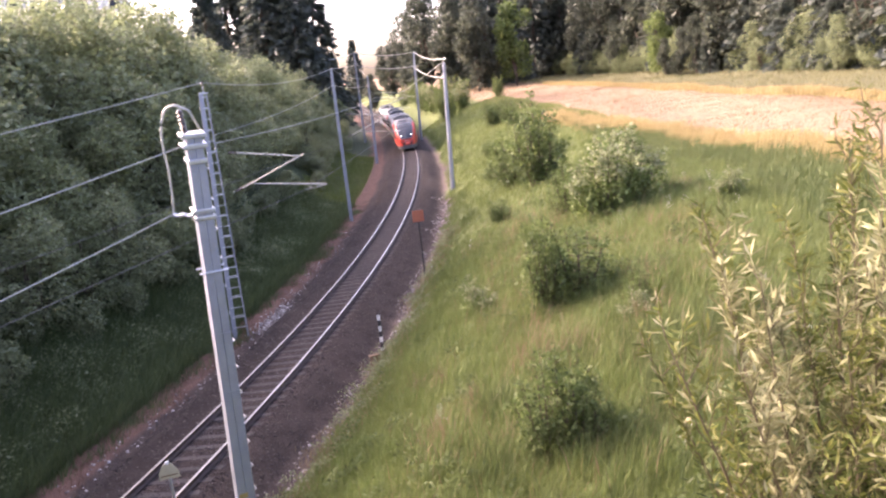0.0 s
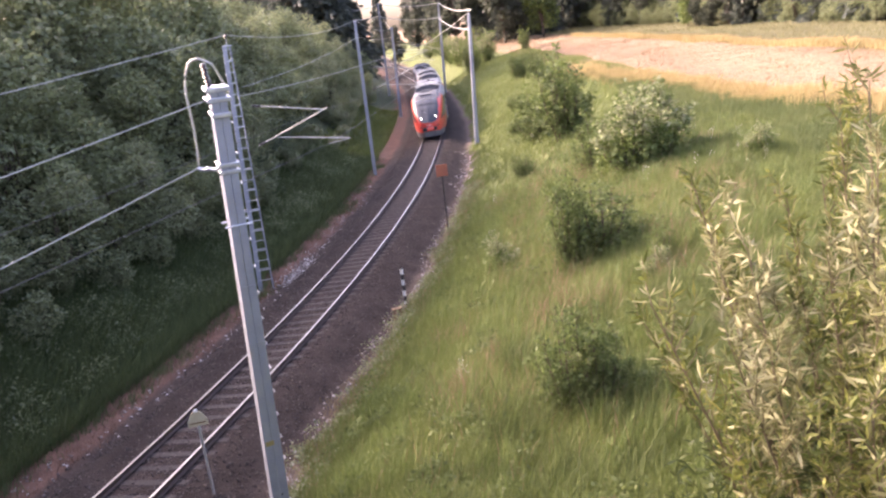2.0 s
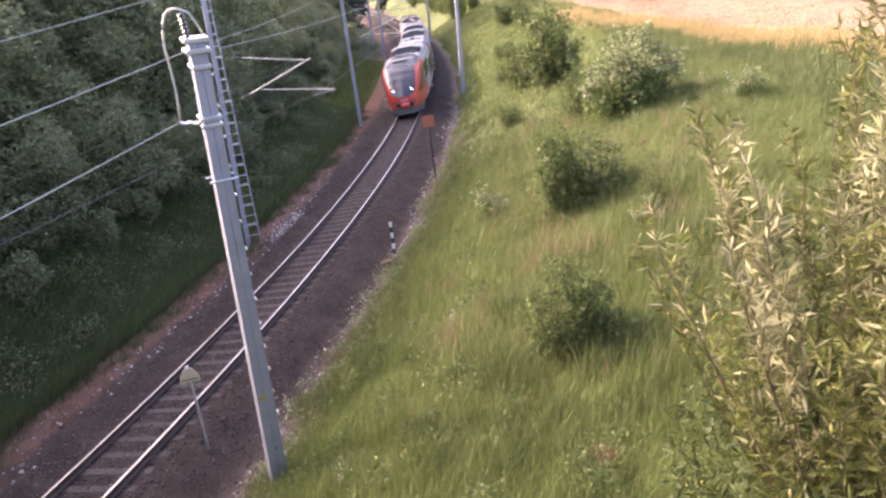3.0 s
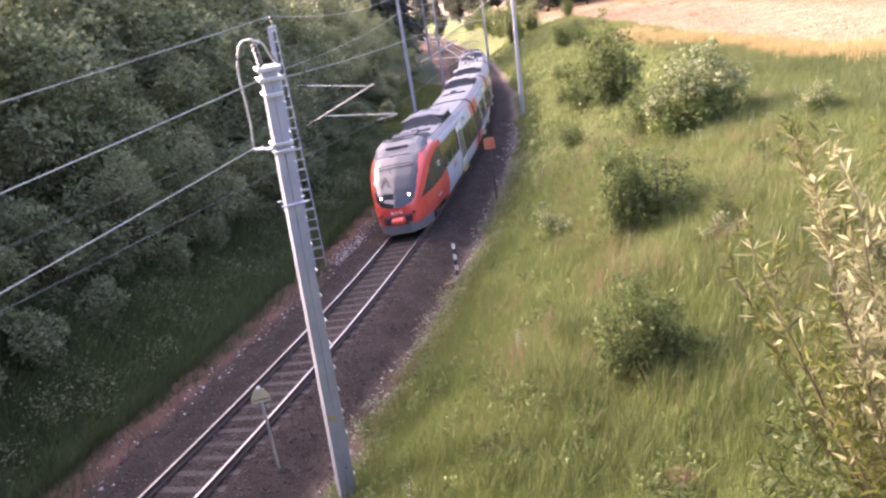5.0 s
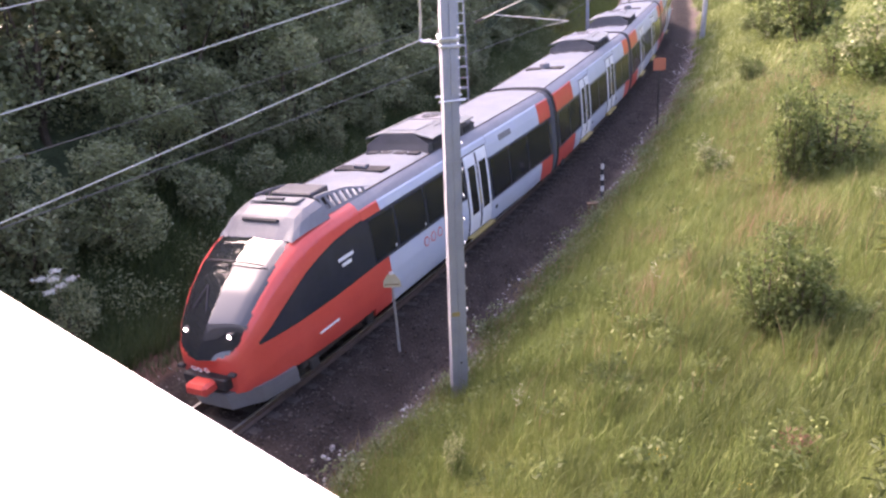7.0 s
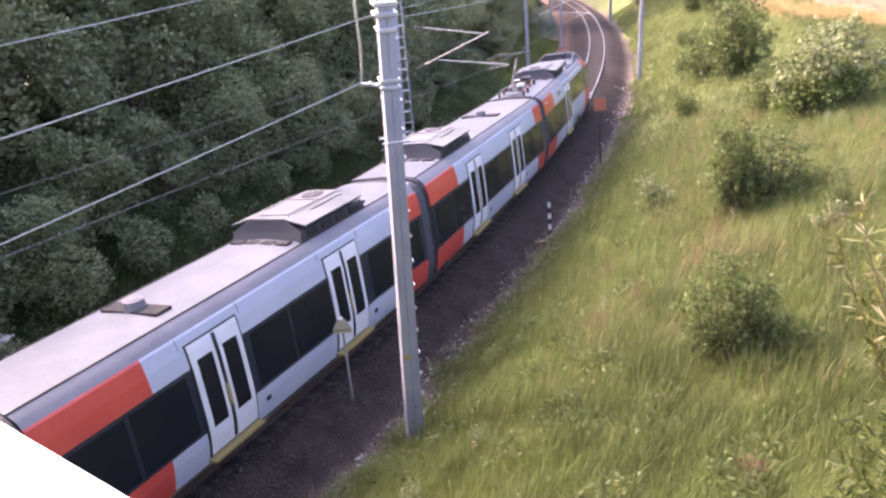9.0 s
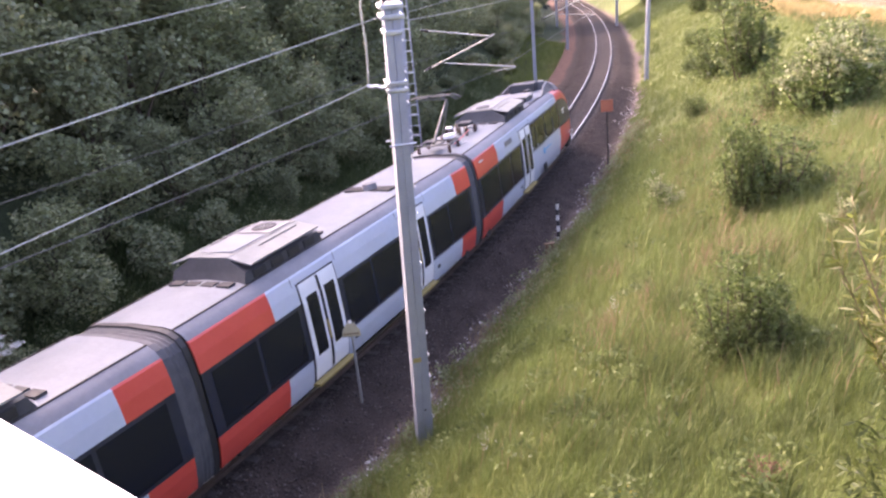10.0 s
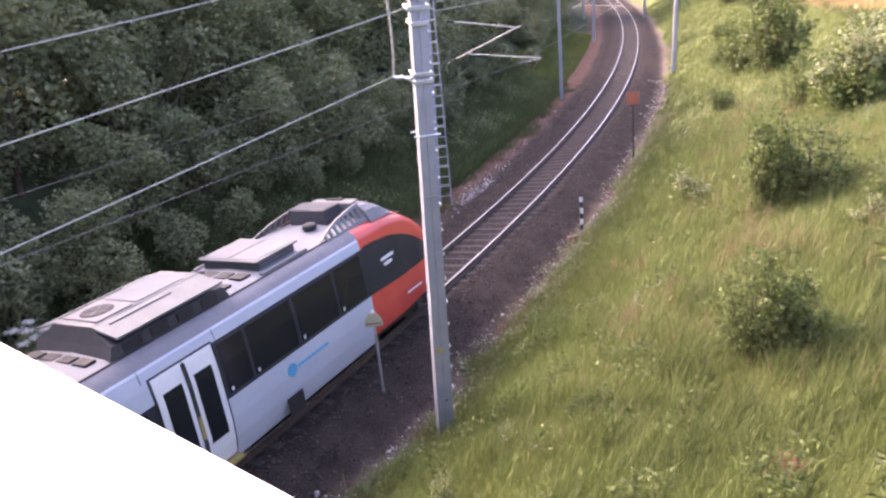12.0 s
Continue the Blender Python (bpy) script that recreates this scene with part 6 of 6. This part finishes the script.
def weed_leaves(name, n_clump, per, sample, size, material, seed, height, label, spread=0.16):
    rng = np.random.default_rng(seed)
    x, y = sample(rng, n_clump)
    k = rng.integers(0, len(x), n_clump * per)
    px, py = x[k] + rng.normal(0, spread, len(k)), y[k] + rng.normal(0, spread, len(k))
    hk = rng.uniform(0.4, 1.0, len(x))[k] * height
    c = np.stack([px, py, ground_z(px, py) + hk * rng.uniform(0.25, 1, len(k)) ** 0.7], 1)
    V, F = leaves(c, size, 0.5, rng, 0.0)
    tagged(tri_ob(name, V, F, M[material]), label, "plants", kind="stuff")


weed_leaves("broadleaf_weeds", 300, 60, band(5, 40, 4.0, 16, 1.3), 0.10, "leaf_bush", 311, 0.5, "low broad-leaved weeds in the grass")
weed_leaves("edge_weeds", 130, 50, band(8, 45, 3.0, 4.0, 1.2), 0.08, "leaf_mid", 313, 0.4, "small weeds at the edge of the ballast")
weed_leaves("white_flowers", 22, 40, band(6, 34, 5, 16, 1.2), 0.03, "blossom", 315, 0.8, "small white flower heads in the grass", 0.06)
weed_leaves("yellow_flowers", 6, 24, band(6, 14, 9, 14, 1.0), 0.035, "yellow_flower", 317, 0.6, "small yellow flowers in the grass", 0.08)
weed_leaves("bank_weeds", 300, 60, band(4, 60, -8.0, -5.2, 1.0), 0.11, "leaf_mid", 319, 0.9, "dark leafy weeds at the foot of the bank", 0.3)


def dry_dock(x, y, h, seed):
    rng = np.random.default_rng(seed)
    root = tagged(new("dry_dock_plant"), "withered reddish brown dock plant in the grass", "plant")
    root.matrix_basis = pose(x, y, float(ground_z(x, y)))
    for k in range(7):
        a, r = rng.uniform(0, math.tau), rng.uniform(0.05, 0.32)
        hh = h * rng.uniform(0.6, 1.0)
        part("stalk", tb([(0, 0, -0.05), (math.cos(a) * r * 0.5, math.sin(a) * r * 0.5, hh * 0.6), (math.cos(a) * r, math.sin(a) * r, hh)], [0.012, 0.01, 0.005], 5), M["wood"], root)
    c = rng.normal(0, 1, (130, 3)) * np.array([0.1, 0.1, 0.18 * h]) + np.array([0, 0, h * 0.65])
    c[:, 2] = np.maximum(c[:, 2], 0.03)
    V, F = leaves(c, 0.06, 0.4, rng, 0.2)
    tagged(tri_ob("seed_head", V, F, M["dry_red"], root), kind="stuff")


dry_dock(1.25, 8.4, 0.55, 1)


# ---- buildings ----
def build_house():
    root = tagged(new("apartment_house"), "white rendered house behind the thicket", "house")
    root.matrix_world = pose(-37.5, 82, 6.3, 0, 0, 22)
    part("wall", bx(-6, 6, 0, 9, -1, 16), M["render_white"], root)
    bm = bmesh.new()
    v = [bm.verts.new(p) for p in ((-7.6, -0.6, 16), (7.6, -0.6, 16), (7.6, 9.6, 16), (-7.6, 9.6, 16), (-7.6, 4.5, 19.5), (7.6, 4.5, 19.5))]
    for f in ((0, 1, 5, 4), (2, 3, 4, 5), (1, 2, 5), (3, 0, 4), (3, 2, 1, 0)):
        bm.faces.new([v[k] for k in f])
    part("roof", bm, M["tile_roof"], root)
    for x in (-1.2, -0.6):
        part("downpipe", tb([(x, -0.1, -1), (x, -0.1, 16)], 0.08, 8), M["cove"], root)
    for x in (-5, -2.8, 1.5, 4.5):
        for z in (9.5, 12.6):
            w = part("window", bx(x - 0.6, x + 0.6, -0.04, 0.1, z, z + 1.5), M["post_white"], root)
            part("pane", bx(x - 0.5, x + 0.5, -0.06, -0.045, z + 0.1, z + 1.4), M["window"], w)


M["render_white"] = mat("render_white", [(0.62, 0.60, 0.58), (0.74, 0.72, 0.70)], 0.6, 0.9, 0, 0.2, 20)
M["tile_roof"] = mat("tile_roof", [(0.10, 0.05, 0.04), (0.18, 0.09, 0.07)], 1.5, 0.9, 0, 0.3, 8)
build_house()


# ---- stones ----
def stones(name, n, sample, r0, r1, material, seed, label):
    rng = np.random.default_rng(seed)
    x, y = sample(rng, n)
    n = len(x)
    z = ground_z(x, y)
    base = np.array([(1, 0, 0), (0, 1, 0), (-1, 0, 0), (0, -1, 0), (0, 0, 1), (0, 0, -1)], float)
    f = np.array([(0, 1, 4), (1, 2, 4), (2, 3, 4), (3, 0, 4), (1, 0, 5), (2, 1, 5), (3, 2, 5), (0, 3, 5)])
    r = rng.uniform(r0, r1, n) * rng.uniform(0.6, 1, n)
    P = base[None] * rng.uniform(0.55, 1.25, (n, 6, 1)) + rng.normal(0, 0.18, (n, 6, 3))
    a = rng.uniform(0, math.tau, n)
    R = np.zeros((n, 3, 3))
    R[:, 0, 0], R[:, 0, 1], R[:, 1, 0], R[:, 1, 1], R[:, 2, 2] = np.cos(a), -np.sin(a), np.sin(a), np.cos(a), 0.75
    P = np.einsum('nij,nkj->nki', R, P) * r[:, None, None] + np.stack([x, y, z + r * 0.25], 1)[:, None]
    F = (np.arange(n)[:, None, None] * 6 + f[None]).reshape(-1, 3)
    ob = tri_ob(name, P.reshape(-1, 3), F, M[material])
    tagged(ob, label, "stones", kind="stuff")


stones("ballast", 26000, band(8, 62, -2.9, 3.1, 1.5), 0.02, 0.05, "stone", 201, "dark brown crushed stone ballast")
stones("edge_stones", 1900, band(8, 60, 2.6, 3.6, 1.2), 0.02, 0.085, "pale_stone", 202, "pale stones along the edge of the ballast")
stones("edge_stones", 600, band(8, 50, -3.7, -2.7, 1.2), 0.03, 0.075, "pale_stone", 203, "pale stones along the dirt strip")


def heap(rng, n):
    y = rng.normal(32.0, 1.0, n)
    l = rng.normal(-2.9, 0.25, n)
    return track_x(y) + l, y


stones("stone_heap", 260, heap, 0.04, 0.1, "pale_stone", 204, "small heap of pale stones beside the track")


# ---- sleepers ----
sleeper_mesh = None
for k in range(250):
    y = 6.0 + k * 0.6
    p, yaw = along(y)
    if sleeper_mesh is None:
        ob = part("sleeper", bx(-1.12, 1.12, -0.12, 0.12, -0.36, -0.192, bevel=0.02), M["sleeper"], railway)
        sleeper_mesh = ob.data
    else:
        ob = new("sleeper", sleeper_mesh)
        ob.parent = railway
    ob.matrix_basis = pose(p.x, p.y, BANK / 2, 0, -math.degrees(math.asin(BANK / 1.507)), math.degrees(yaw))

motions()
